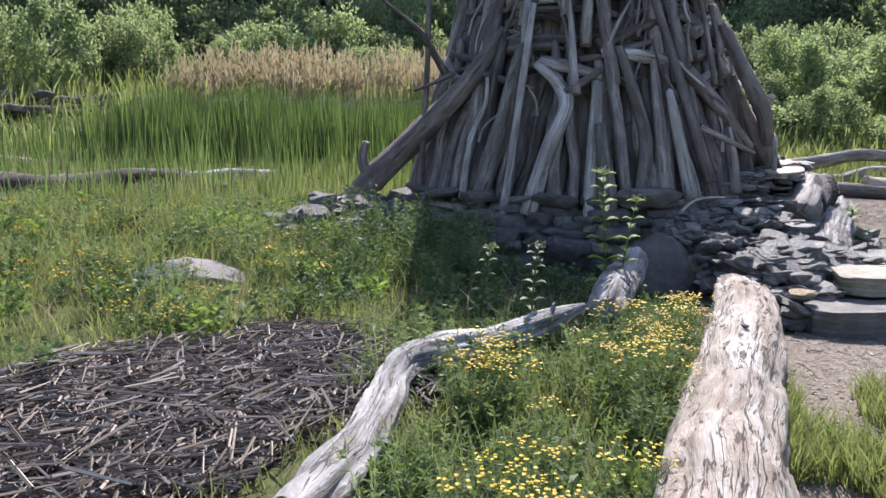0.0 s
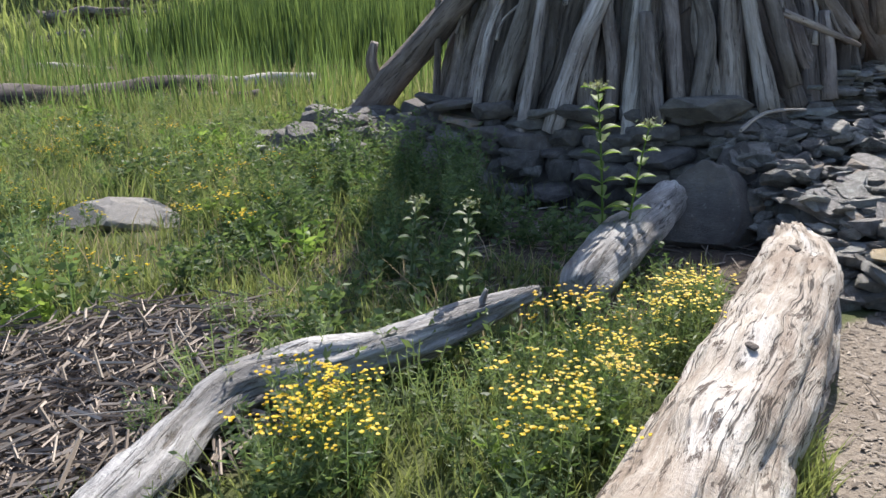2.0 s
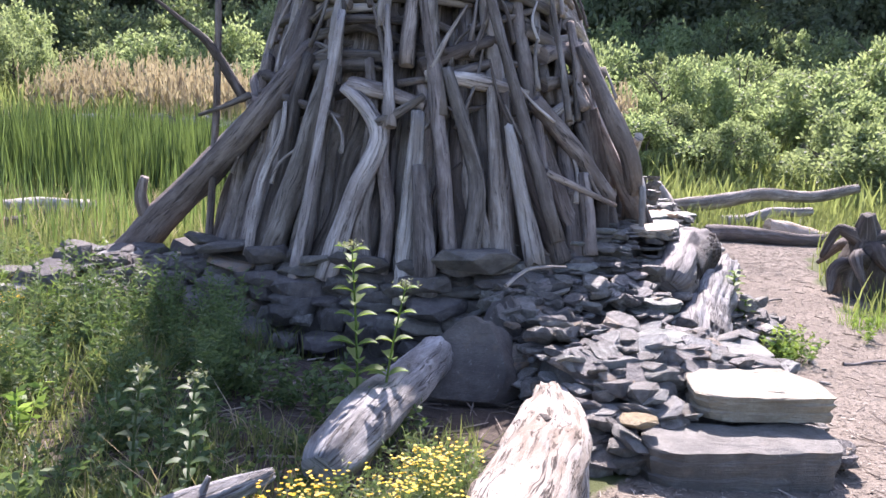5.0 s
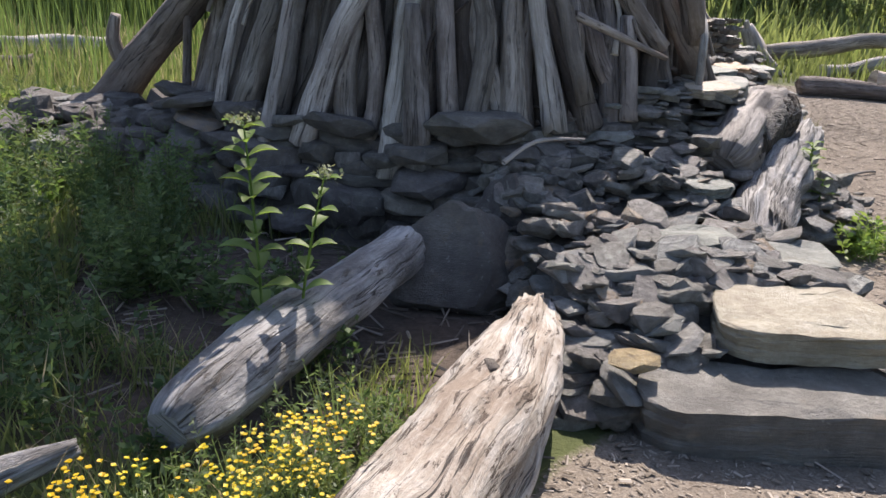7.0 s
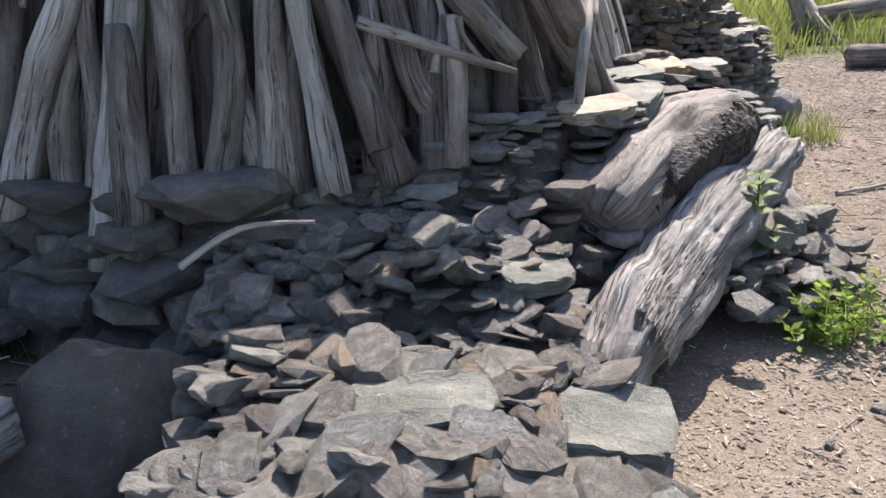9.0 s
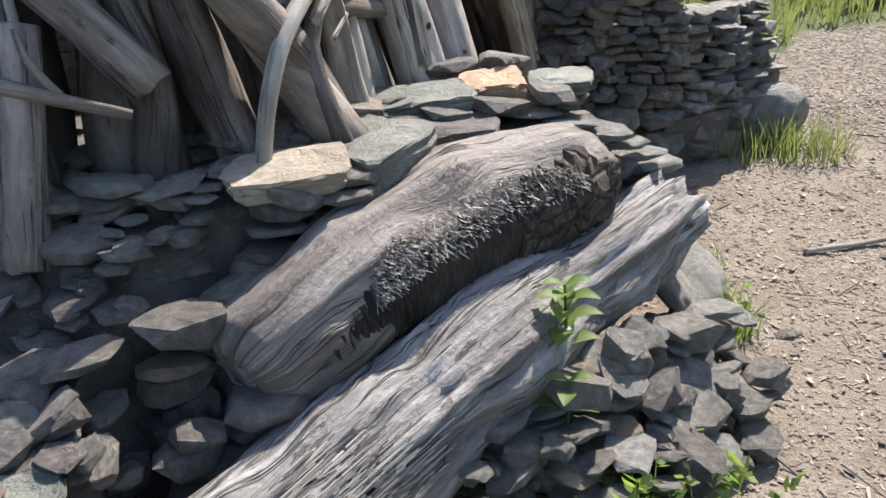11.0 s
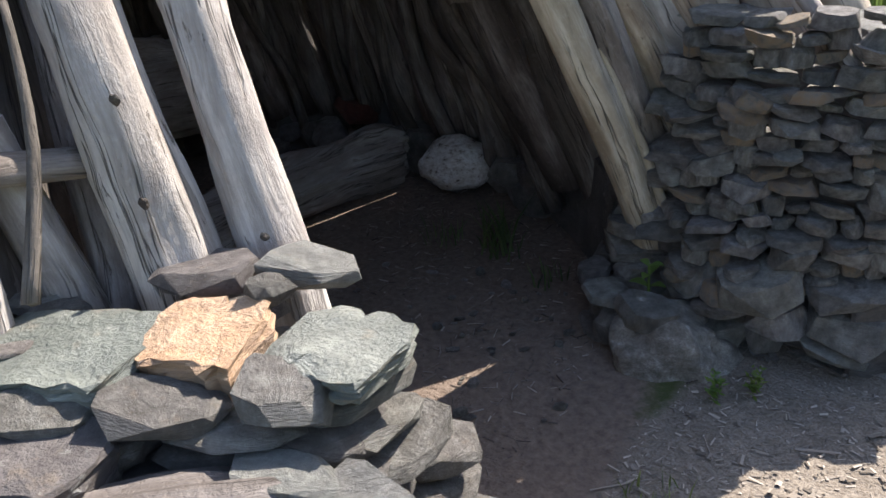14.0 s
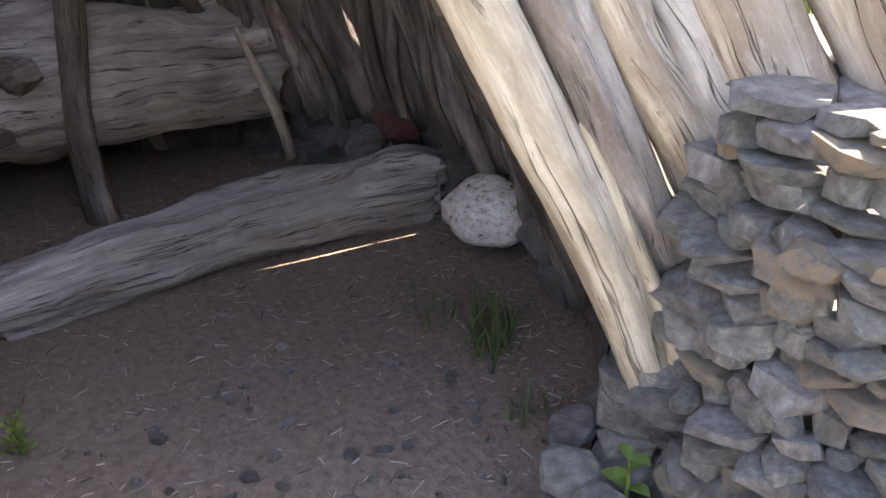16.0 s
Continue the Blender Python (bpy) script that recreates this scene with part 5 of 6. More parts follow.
part("root", tube([gz(6.7, 16.9, 0.4), gz(6.85, 16.7, 0.2), gz(7.05, 16.4, 0.0)], [0.1, 0.07, 0.04], 8, 0.3, 172), PALE_WOOD, stump)
part("root", tube([gz(6.5, 16.9, 0.6), gz(6.4, 16.8, 0.85)], [0.08, 0.03], 8, 0.3, 173), PALE_WOOD, stump)
stump = thing("root_stump", "gnarled brown root stump beside the gravel path", "stump")
sx, sy = 6.8, 10.4
part("trunk", tube([gz(sx, sy, -0.05), gz(sx - 0.04, sy, 0.3), gz(sx + 0.03, sy + 0.04, 0.62), gz(sx - 0.03, sy, 0.95)], [0.3, 0.22, 0.17, 0.08], 20, 0.4, 174, ridges=0.25, steps=8, torn=0.03), DARK_WOOD, stump)
for i in range(9):
    a = radians(20 + 41 * i)
    up, reach = 0.3 + 0.12 * (i % 4), 0.34 + 0.06 * (i % 3)
    part("root", tube([gz(sx, sy, up - 0.05), gz(sx + 0.22 * math.cos(a), sy + 0.22 * math.sin(a), up + 0.06), gz(sx + reach * math.cos(a), sy + reach * math.sin(a), up - 0.04 + 0.1 * (i % 2)),
                       gz(sx + (reach + 0.14) * math.cos(a + 0.3), sy + (reach + 0.14) * math.sin(a + 0.3), max(0.02, up - 0.25))],
                      [0.13, 0.09, 0.06, 0.025], 10, 0.4, 175 + i, ridges=0.2), R.choice((GREY_WOOD, DARK_WOOD)), stump)

# ---- litter ----


def twig_mesh(name, count, place, lo, hi, rlo, rhi, material, zlift=0.03, flat=1.0):
    """Small four-sided sticks lying about, joined."""
    v = []
    made = 0
    while made < count:
        x, y = place()
        if x is None:
            continue
        made += 1
        a, ln, r = R.uniform(0, 6.28), R.uniform(lo, hi), R.uniform(rlo, rhi)
        d = Vector((math.cos(a), math.sin(a), R.uniform(-0.18, 0.18))) * ln / 2
        s = Vector((-math.sin(a), math.cos(a), 0)) * r
        u = Vector((0, 0, r * flat))
        c = Vector((x, y, ground_z(x, y) + r * flat + R.uniform(0, zlift)))
        p0, p1 = c - d, c + d
        k = R.uniform(0.5, 1)
        ring0 = [p0 + s, p0 + u, p0 - s, p0 - u]
        ring1 = [p1 + s * k, p1 + u * k, p1 - s * k, p1 - u * k]
        for i in range(4):
            j = (i + 1) % 4
            v.append([list(ring0[i]), list(ring0[j]), list(ring1[j]), list(ring1[i])])
    me = quads_mesh(name, np.array(v), material)
    return piece(name, me)


def mulch_spot():
    x, y = R.uniform(-3.6, 0.2), R.uniform(1.6, 5.0)
    return (x, y) if in_mulch(x, y) > R.random() * 0.9 + 0.05 else (None, None)


def path_spot():
    x, y = R.uniform(1.6, 6.6), R.uniform(2.4, 12.5)
    return (x, y) if in_path(x, y) > 0.4 and not in_hut(x, y, 2.4) else (None, None)


def far_path_spot():
    x, y = R.uniform(3.5, 10.0), R.uniform(11.5, 17.0)
    return (x, y) if in_path(x, y) > 0.4 and not in_hut(x, y, 2.8) else (None, None)


def hut_spot():
    x, y = R.uniform(0.4, 3.7), R.uniform(8.6, 12)
    return (x, y) if in_hut(x, y, 2.2) else (None, None)


def shade_spot():
    x, y = R.uniform(-0.6, 2.1), R.uniform(4.6, 7.0)
    return (x, y)


tagged(twig_mesh("driftwood_litter", 6000, mulch_spot, 0.03, 0.2, 0.002, 0.008, TWIGS, 0.11), "bed of small broken driftwood sticks", "litter", kind="stuff")
tagged(twig_mesh("bleached_sticks", 420, mulch_spot, 0.08, 0.34, 0.003, 0.009, CHIPS, 0.15), "longer bleached sticks lying over the litter", "litter", kind="stuff")
tagged(twig_mesh("wood_chips", 34000, path_spot, 0.004, 0.03, 0.001, 0.007, CHIPS, 0.004, 0.28), "wood chips and small gravel on the path", "gravel", kind="stuff")
tagged(twig_mesh("bark_chips", 2600, path_spot, 0.018, 0.05, 0.004, 0.012, CHIPS, 0.01, 0.3), "larger bark chips and slivers on the path", "litter", kind="stuff")
tagged(twig_mesh("wood_chips", 9000, far_path_spot, 0.012, 0.045, 0.004, 0.012, CHIPS, 0.006, 0.3), "wood chips along the far path", "gravel", kind="stuff")
tagged(twig_mesh("path_twigs", 260, path_spot, 0.06, 0.2, 0.002, 0.005, TWIGS, 0.01), "thin dry twigs on the path", "litter", kind="stuff")
tagged(twig_mesh("floor_litter", 3200, hut_spot, 0.006, 0.06, 0.001, 0.004, TWIGS, 0.003), "twigs and chips on the hut's dirt floor", "litter", kind="stuff")
tagged(twig_mesh("shade_litter", 500, shade_spot, 0.05, 0.25, 0.003, 0.008, TWIGS, 0.03), "dry sticks on the shaded soil", "litter", kind="stuff")
for i in range(26):
    x, y = mulch_spot()
    if x is None:
        continue
    a, ln = R.uniform(0, 3.14), R.uniform(0.25, 0.6)
    far_log((x, y, ground_z(x, y) + 0.06), (x + ln * math.cos(a), y + ln * math.sin(a), ground_z(x, y) + 0.09), R.uniform(0.012, 0.022), GREY_WOOD,
            "small grey driftwood stick on the litter", 200 + i, "driftwood_stick")
for x, y, a, ln in ((4.95, 7.55, 15, 0.5), (5.1, 9.75, 25, 0.6)):
    far_log(gz(x, y, 0.015), gz(x + ln * math.cos(radians(a)), y + ln * math.sin(radians(a)), 0.02), 0.014, GREY_WOOD, "dry stick lying on the gravel", 240 + int(x * 10), "driftwood_stick")
for i in range(60):
    x, y = path_spot()
    if x is not None:
        tagged(stone(None, x, y, ground_z(x, y) + 0.006, R.uniform(0.035, 0.1), None, 10, R.choice((FLAT, PALE, CHUNK))), "small stone on the gravel", "pebble", "pebbles on the path")


for i in range(70):
    x, y = R.gauss(3.0, 0.42), R.gauss(10.3, 0.4)
    if in_hut(x, y, 2.3):
        tagged(stone(None, x, y, ground_z(x, y) + 0.005, R.uniform(0.02, 0.07), None, 10, FLAT + CHUNK), "small stone on the dirt floor", "pebble", "pebbles on the hut floor")


# ---- grass and reeds ----


def free(x, y):
    """Where turf can grow."""
    if in_path(x, y) > 0.25 or in_mulch(x, y) > 0.3 or in_hut(x, y, 2.75):
        return False
    if 1.7 < x < 4.6 and 4.5 < y < 9:
        return False
    if math.hypot((x - 1.0) / 1.0, (y - 6.0) / 0.9) < 1:
        return False
    if math.hypot((x + 1.9) / 0.48, (y - 5.65) / 0.36) < 1:
        return False
    return abs(dist_line(x, y, (0.48, 1.0), (2.09, 5.52))) > 0.19 or not 0.6 < y < 5.6


def meadow(name, label, n, x0, x1, y0, y1, hlo, hhi, wlo, whi, lean, material, test=free, category="grass", clump=0.0):
    base, hs = [], []
    while len(base) < n:
        x, y = R.uniform(x0, x1), R.uniform(y0, y1)
        if clump and noise.noise((x * 1.4, y * 1.4, 9.0)) < R.uniform(-clump, clump) - 0.15:
            n -= 0.3
            continue
        if not test(x, y):
            n -= 0.3
            continue
        base.append((x, y, ground_z(x, y) - 0.01))
        hs.append(R.uniform(hlo, hhi) * (1 + 0.4 * noise.noise((x * 0.8, y * 0.8, 4.0))))
    base, hs = np.array(base), np.array(hs)
    w = rng.uniform(wlo, whi, len(base))
    le = rng.uniform(0.05, lean, len(base))
    return tagged(piece(name, blade_mesh(name, base, hs, w, le, material)), label, category, kind="stuff")


meadow("meadow_grass", "short bright green meadow grass", 26000, -4.5, 2.4, 1.4, 6.0, 0.06, 0.2, 0.004, 0.010, 0.9, GRASS, clump=0.4)
meadow("meadow_grass", "green meadow grass in the sun", 34000, -7.5, 1.2, 5.5, 11.5, 0.08, 0.3, 0.007, 0.014, 0.8, GRASS, clump=0.5)
meadow("marsh_grass", "tall marsh grass", 26000, -13, 0.5, 10.5, 17, 0.12, 0.38, 0.010, 0.022, 0.5, GRASS, clump=0.4)
meadow("path_edge_grass", "green grass along the path", 9000, 1.4, 6.5, 0.5, 5.0, 0.08, 0.24, 0.005, 0.010, 0.8, GRASS, clump=0.3)
meadow("weedy_grass", "rough sunlit grass beyond the path", 30000, 4.5, 20, 8.5, 24, 0.15, 0.5, 0.014, 0.03, 0.6, GRASS, clump=0.4)
meadow("weedy_grass", "rough grass on the far slope", 22000, -28, 30, 18, 36, 0.3, 0.9, 0.04, 0.09, 0.6, GRASS, lambda x, y: not (-8 < x < 3 and y < 24))


meadow("meadow_grass", "rough meadow grass round the clearing", 45000, -16, 18, -8, 11, 0.1, 0.3, 0.012, 0.026, 0.8, GRASS,
       lambda x, y: free(x, y) and (not -4.5 < x < 6 or y < 0.5))
meadow("path_edge_grass", "bright grass beside the fallen log", 8000, 1.3, 2.2, 1.6, 3.5, 0.06, 0.2, 0.005, 0.010, 0.8, GRASS,
       lambda x, y: dist_line(x, y, (0.54, 1.0), (2.09, 5.56)) > 0.2 and noise.noise((x * 2.5, y * 2.5, 1.0)) > -0.25)


meadow("dry_grass", "dry straw-coloured grass between the green", 5200, -6.5, 1.2, 4.0, 11.5, 0.08, 0.3, 0.004, 0.009, 0.9, STRAW, clump=0.6)
meadow("dry_grass", "dry straw-coloured stalks in the marsh grass", 3000, -11, 0.3, 10.5, 16, 0.15, 0.45, 0.008, 0.016, 0.6, STRAW, clump=0.6)


def reed_bed(x, y):
    return free(x, y) and y > 15.2 + 0.8 * noise.noise((x * 0.5, 1, 0)) and (x > -7.0 or R.random() < 0.12)


meadow("reeds", "dense bed of tall green reeds", 9500, -9, 4, 14.4, 21.5, 0.95, 1.5, 0.022, 0.045, 0.14, REED, reed_bed, "reeds")
meadow("reeds", "scattered green reeds in the marsh grass", 1500, -9, 0.3, 9.8, 15.2, 0.5, 1.0, 0.012, 0.022, 0.2, REED, free, "reeds", 0.5)


def plumes(name, label, n, x0, x1, y0, y1):
    """Dry feathery stalks: a stem and a plume of short bristles."""
    v = []
    for _ in range(n):
        x, y = R.uniform(x0, x1), R.uniform(y0, y1)
        if noise.noise((x * 0.6, y * 0.3, 3)) < -0.2:
            continue
        g = ground_z(x, y)
        h = R.uniform(0.7, 1.5) * (1 + 0.5 * noise.noise((x * 1.1, y, 7)))
        for k in range(7):
            t = k / 7
            z = g + h * (0.5 + 0.5 * t)
            a = R.uniform(0, 6.28)
            s = 0.10 * (1 - 0.6 * t)
            dx, dy = math.cos(a) * s, math.sin(a) * s
            v.append([[x, y, z], [x + dx * 0.7, y + dy * 0.7, z + 0.05], [x + dx, y + dy, z + 0.16], [x + dx * 0.3, y + dy * 0.3, z + 0.12]])
        v.append([[x - 0.008, y, g], [x + 0.008, y, g], [x + 0.006, y, g + h], [x - 0.006, y, g + h]])
    tagged(piece(name, quads_mesh(name, np.array(v), STRAW)), label, "dry reeds", kind="stuff")


plumes("dry_plumes", "stand of dry tan plumed reeds behind the marsh", 1300, -8.5, 1.5, 24.2, 27)
plumes("dry_plumes", "dry tan plumes beside the far bushes", 260, 5.5, 8.5, 24.5, 26)

# ---- herbs ----


def herb_meshes(seed, height, stems, leaf, spread, flowers=0, material=HERB, head=YELLOW, head_size=0.015, slim=1.0):
    """A clump of leafy stems, and its flower heads."""
    q = random.Random(seed)
    pos, dr, ln, wd, stem, fl = [], [], [], [], [], []
    for _ in range(stems):
        a, s = q.uniform(0, 6.28), q.uniform(0, spread)
        b = Vector((math.cos(a) * s * 0.4, math.sin(a) * s * 0.4, 0))
        t = b + Vector((math.cos(a) * s, math.sin(a) * s, height * q.uniform(0.65, 1.05)))
        w = Vector((0.0025, 0, 0))
        stem.append([list(b - w), list(b + w), list(t + w * 0.5), list(t - w * 0.5)])
        for k in range(int(height / leaf * 2.6) + 4):
            u = 0.12 + 0.85 * q.random()
            p = b.lerp(t, u)
            c = q.uniform(0, 6.28)
            pos.append(list(p))
            dr.append([math.cos(c), math.sin(c), q.uniform(-0.1, 0.9)])
            ln.append(leaf * q.uniform(0.6, 1.2) * (1.15 - 0.5 * u))
            wd.append(leaf * q.uniform(0.2, 0.42) * slim)
        for _k in range(flowers):
            c = t + Vector((q.gauss(0, 0.026), q.gauss(0, 0.026), q.uniform(-0.012, 0.014)))
            stem.append([list(t - Vector((0, 0, 0.06)) - w * 0.4), list(t - Vector((0, 0, 0.06)) + w * 0.4), list(c + w * 0.3), list(c - w * 0.3)])
            for j in range(3):
                e = q.uniform(0, 3.14)
                x, y = Vector((math.cos(e), math.sin(e), q.uniform(-0.3, 0.3))) * head_size * 0.5, Vector((-math.sin(e), math.cos(e), q.uniform(-0.3, 0.3))) * head_size * 0.5
                fl.append([list(c + x), list(c + y), list(c - x), list(c - y)])
    leaves = leaf_quads(np.array(pos), np.array(dr), np.array(ln), np.array(wd))
    green = quads_mesh("foliage", np.concatenate([leaves, np.array(stem)]), material)
    return green, quads_mesh("blossom", np.array(fl), head) if fl else None


def herb_set(name, label, category, group, meshes, spots, scale=(0.8, 1.2)):
    first = []
    for green, fl in meshes:
        first.append((green, fl))
    for x, y in spots:
        green, fl = R.choice(first)
        ob = piece(name, green)
        s = R.uniform(*scale)
        ob.matrix_basis = pose(x, y, ground_z(x, y), R.uniform(-6, 6), R.uniform(-6, 6), R.uniform(0, 360)) @ Matrix.Diagonal((s, s, s, 1))
        tagged(ob, label, category, group)
        if fl:
            tagged(piece("blossom", fl, None, ob, "cluster of small yellow flowers"), kind="stuff")


def spots_in(n, x0, x1, y0, y1, test=free):
    out = []
    for _ in range(n * 30):
        if len(out) >= n:
            break
        x, y = R.uniform(x0, x1), R.uniform(y0, y1)
        if test(x, y):
            out.append((x, y))
    return out


def between_logs(x, y):
    """The flower bed between the two foreground logs."""
    line_x = 0.62 + 0.353 * (y - 1.4)
    bent_x = -0.5 + 0.36 * (y - 1.95) if y < 3.2 else min(-0.05 + 1.18 * (y - 3.2), 0.88 + 0.35 * (y - 4.1))
    return bent_x + 0.16 < x < line_x - 0.16 and y < 4.75


RAG = [herb_meshes(300 + i, 0.37 + 0.03 * (i % 3), 6, 0.045, 0.13, 4 + i, FEATHER if i % 2 else HERB, YELLOW, 0.017, 0.6) for i in range(5)]
FERNY = [herb_meshes(310 + i, 0.28, 9, 0.042, 0.13, 0, FEATHER, slim=0.55) for i in range(4)]
TALLHERB = [herb_meshes(320 + i, 0.72, 9, 0.075, 0.2, slim=0.6) for i in range(4)]
LOWHERB = [herb_meshes(340 + i, 0.2, 8, 0.05, 0.12) for i in range(4)]
SMALLRAG = [herb_meshes(360 + i, 0.26, 5, 0.04, 0.1, 4) for i in range(3)]
BRIGHT = [herb_meshes(380 + i, 0.2, 6, 0.06, 0.1, 0, LIME) for i in range(3)]
herb_set("flowering_herb", "leafy green herb with clustered yellow flowers", "flower", "yellow flowers between the logs", RAG, spots_in(26, -0.4, 1.9, 1.6, 4.75, lambda x, y: between_logs(x - 0.14, y) and between_logs(x, y) and y < 4.3 and noise.noise((x * 2.6, y * 2.6, 4.4)) > 0.08)
         + spots_in(13, 0.8, 1.6, 3.6, 4.3, between_logs) + spots_in(9, 0.1, 0.6, 2.7, 3.3, between_logs), (0.7, 1.0))
herb_set("ferny_herb", "low feathery green herb", "plant", "herbs between the logs", LOWHERB + FERNY + FERNY + BRIGHT[:1], spots_in(130, -0.4, 1.9, 1.4, 4.75, between_logs), (0.7, 1.3))
herb_set("tall_herb", "tall bushy green herb in the hut's shade", "plant", "tall herbs by the hut", TALLHERB,
         spots_in(38, -1.1, 0.55, 5.1, 7.3, lambda x, y: math.hypot((x + 0.35) / 0.75, (y - 6.1) / 1.15) < 1), (0.55, 1.05))
herb_set("low_herb", "low leafy green herb on the shaded soil", "plant", "herbs on the shaded soil", LOWHERB,
         spots_in(85, -1.0, 1.3, 3.4, 6.2, lambda x, y: not between_logs(x, y) and in_mulch(x, y) < 0.4), (0.7, 1.6))
herb_set("ferny_herb", "feathery herb growing over the edge of the driftwood litter", "plant", "herbs at the litter's edge", FERNY + LOWHERB,
         spots_in(22, -0.5, 0.15, 3.2, 4.5, lambda x, y: not between_logs(x, y) and not between_logs(x + 0.25, y) and noise.noise((x * 2, y * 2, 6.0)) > -0.2), (0.7, 1.3))
herb_set("meadow_herb", "small meadow herb with yellow flowers", "flower", "meadow flowers", SMALLRAG, spots_in(130, -4.5, -0.8, 3.8, 8.5), (0.7, 1.3))
herb_set("leafy_herb", "low leafy meadow herb", "plant", "meadow herbs", LOWHERB + FERNY + BRIGHT, spots_in(280, -5.2, -0.4, 3.4, 10.0, lambda x, y: free(x, y) and noise.noise((x * 1.2, y * 1.2, 8.0)) > -0.12), (0.8, 1.7))
herb_set("path_herb", "bright green herb at the path's edge", "plant", "herbs by the path", BRIGHT,
         [(4.40, 7.6), (4.46, 7.72), (4.52, 7.55), (4.36, 7.5), (4.56, 7.66), (4.48, 7.48), (4.6, 8.78), (4.7, 8.92), (5.6, 8.3), (5.75, 8.5), (5.9, 8.4), (2.2, 2.9), (2.4, 3.1), (2.35, 2.7)], (0.7, 1.1))
herb_set("path_herb", "green weed at the foot of the wall", "plant", "weeds at the wall", BRIGHT, [(4.1, 10.45), (4.2, 10.55), (3.68, 10.72), (5.0, 11.2), (5.2, 11.3), (1.1, 9.0), (2.3, 9.5)], (0.5, 0.9))


LEAFY = [herb_meshes(390 + i, 0.3, 4, 0.075, 0.18, 0, LIME if i else HERB) for i in range(3)]
herb_set("leafy_weed", "leafy bright green weed growing beside the stone heap", "plant", "weeds by the stone heap", LEAFY,
         [(4.42, 7.62), (4.52, 7.72), (4.6, 7.58), (4.38, 7.48), (4.66, 7.74), (4.5, 7.5), (4.62, 7.9), (4.72, 7.64)], (0.75, 1.15))


def tuft(x, y, n, h, spread, label, material=GRASS, w=0.008):
    a, r = rng.uniform(0, 6.28, n), spread * np.sqrt(rng.uniform(0, 1, n))
    base = np.stack([x + np.cos(a) * r, y + np.sin(a) * r, np.full(n, ground_z(x, y) - 0.01)], 1)
    tagged(piece("grass_tuft", blade_mesh("grass_tuft", base, rng.uniform(0.4, 1, n) * h, np.full(n, w), rng.uniform(0.1, 0.7, n), material)), label, "grass")


tuft(4.72, 8.95, 130, 0.24, 0.12, "bright grass tuft beside the leaning slab", LIME)
tuft(4.65, 8.75, 60, 0.15, 0.1, "small grass tuft by the stones", LIME)
tuft(2.75, 11.05, 34, 0.34, 0.12, "grass tuft growing on the hut's dirt floor", HERB, 0.016)
tuft(2.4, 11.0, 26, 0.16, 0.1, "small grass tuft on the dirt floor", HERB, 0.008)
tuft(3.1, 10.9, 18, 0.14, 0.1, "small grass tuft on the dirt floor", HERB, 0.01)
tuft(4.95, 11.15, 150, 0.3, 0.25, "grass tuft at the foot of the wall", GRASS)
tuft(5.3, 11.2, 150, 0.3, 0.25, "grass tuft at the foot of the wall", GRASS)
tuft(4.2, 9.85, 60, 0.1, 0.15, "short grass by the doorway", GRASS, 0.006)
tuft(4.62, 9.55, 50, 0.12, 0.12, "short grass by the path", GRASS, 0.006)
tuft(6.0, 8.9, 160, 0.25, 0.3, "grass tuft beside the path", LIME)
tuft(5.9, 7.9, 160, 0.25, 0.3, "grass tuft beside the path", LIME)


def broad_plant(name, label, at, height, leaf, pairs, material, seed, bend=(0, 0), head=True):
    """One stem with pairs of broad folded leaves and a small flower head."""
    q = random.Random(seed)
    root = thing(name, label, "plant", at=at)
    top = Vector((bend[0], bend[1], height))
    pts = [Vector((0, 0, -0.03)), Vector((bend[0] * 0.2, bend[1] * 0.2, height * 0.4)), Vector((bend[0] * 0.6, bend[1] * 0.6, height * 0.75)), top]
    part("stem", tube(pts, [0.007, 0.006, 0.005, 0.003], 6, 0.05, seed), material, root)
    for i in range(pairs):
        t = 0.22 + 0.75 * i / max(1, pairs - 1)
        k = t * 3
        j = min(int(k), 2)
        p = pts[j].lerp(pts[j + 1], k - j)
        for s in (0, 180):
            a = radians(i * 90 + s + q.uniform(-25, 25))
            ln = leaf * q.uniform(0.8, 1.1) * (1.1 - 0.45 * t)
            d = Vector((math.cos(a), math.sin(a), 0))
            n = Vector((-math.sin(a), math.cos(a), 0))
            b = bmesh.new()
            cols = []
            for u in range(6):
                f = u / 5
                wdt = ln * 0.26 * math.sin(math.pi * min(1, f * 0.93 + 0.05)) * 1.15 + 0.001
                c = d * ln * f + Vector((0, 0, ln * (0.6 * f - 0.42 * f * f)))
                cols.append([b.verts.new(c - n * wdt + Vector((0, 0, wdt * 0.45))), b.verts.new(c), b.verts.new(c + n * wdt + Vector((0, 0, wdt * 0.45)))])
            for u in range(5):
                for w in range(2):
                    f = b.faces.new((cols[u][w], cols[u][w + 1], cols[u + 1][w + 1], cols[u + 1][w]))
                    f.smooth = True
            ob = part("leaf", b, material, root)
            ob.location = p
    if head:
        v = []
        for _ in range(int(70 * height)):
            c = top + Vector((q.gauss(0, 0.026), q.gauss(0, 0.026), q.gauss(0.01, 0.012)))
            x, y = Vector((q.uniform(-1, 1), q.uniform(-1, 1), q.uniform(-1, 1))) * 0.008, Vector((q.uniform(-1, 1), q.uniform(-1, 1), q.uniform(-1, 1))) * 0.008
            v.append([list(c + x), list(c + y), list(c - x), list(c - y)])
        tagged(piece("flower_head", quads_mesh("flower_head", np.array(v), BUD), None, root, "pale budding flower head"), kind="stuff")


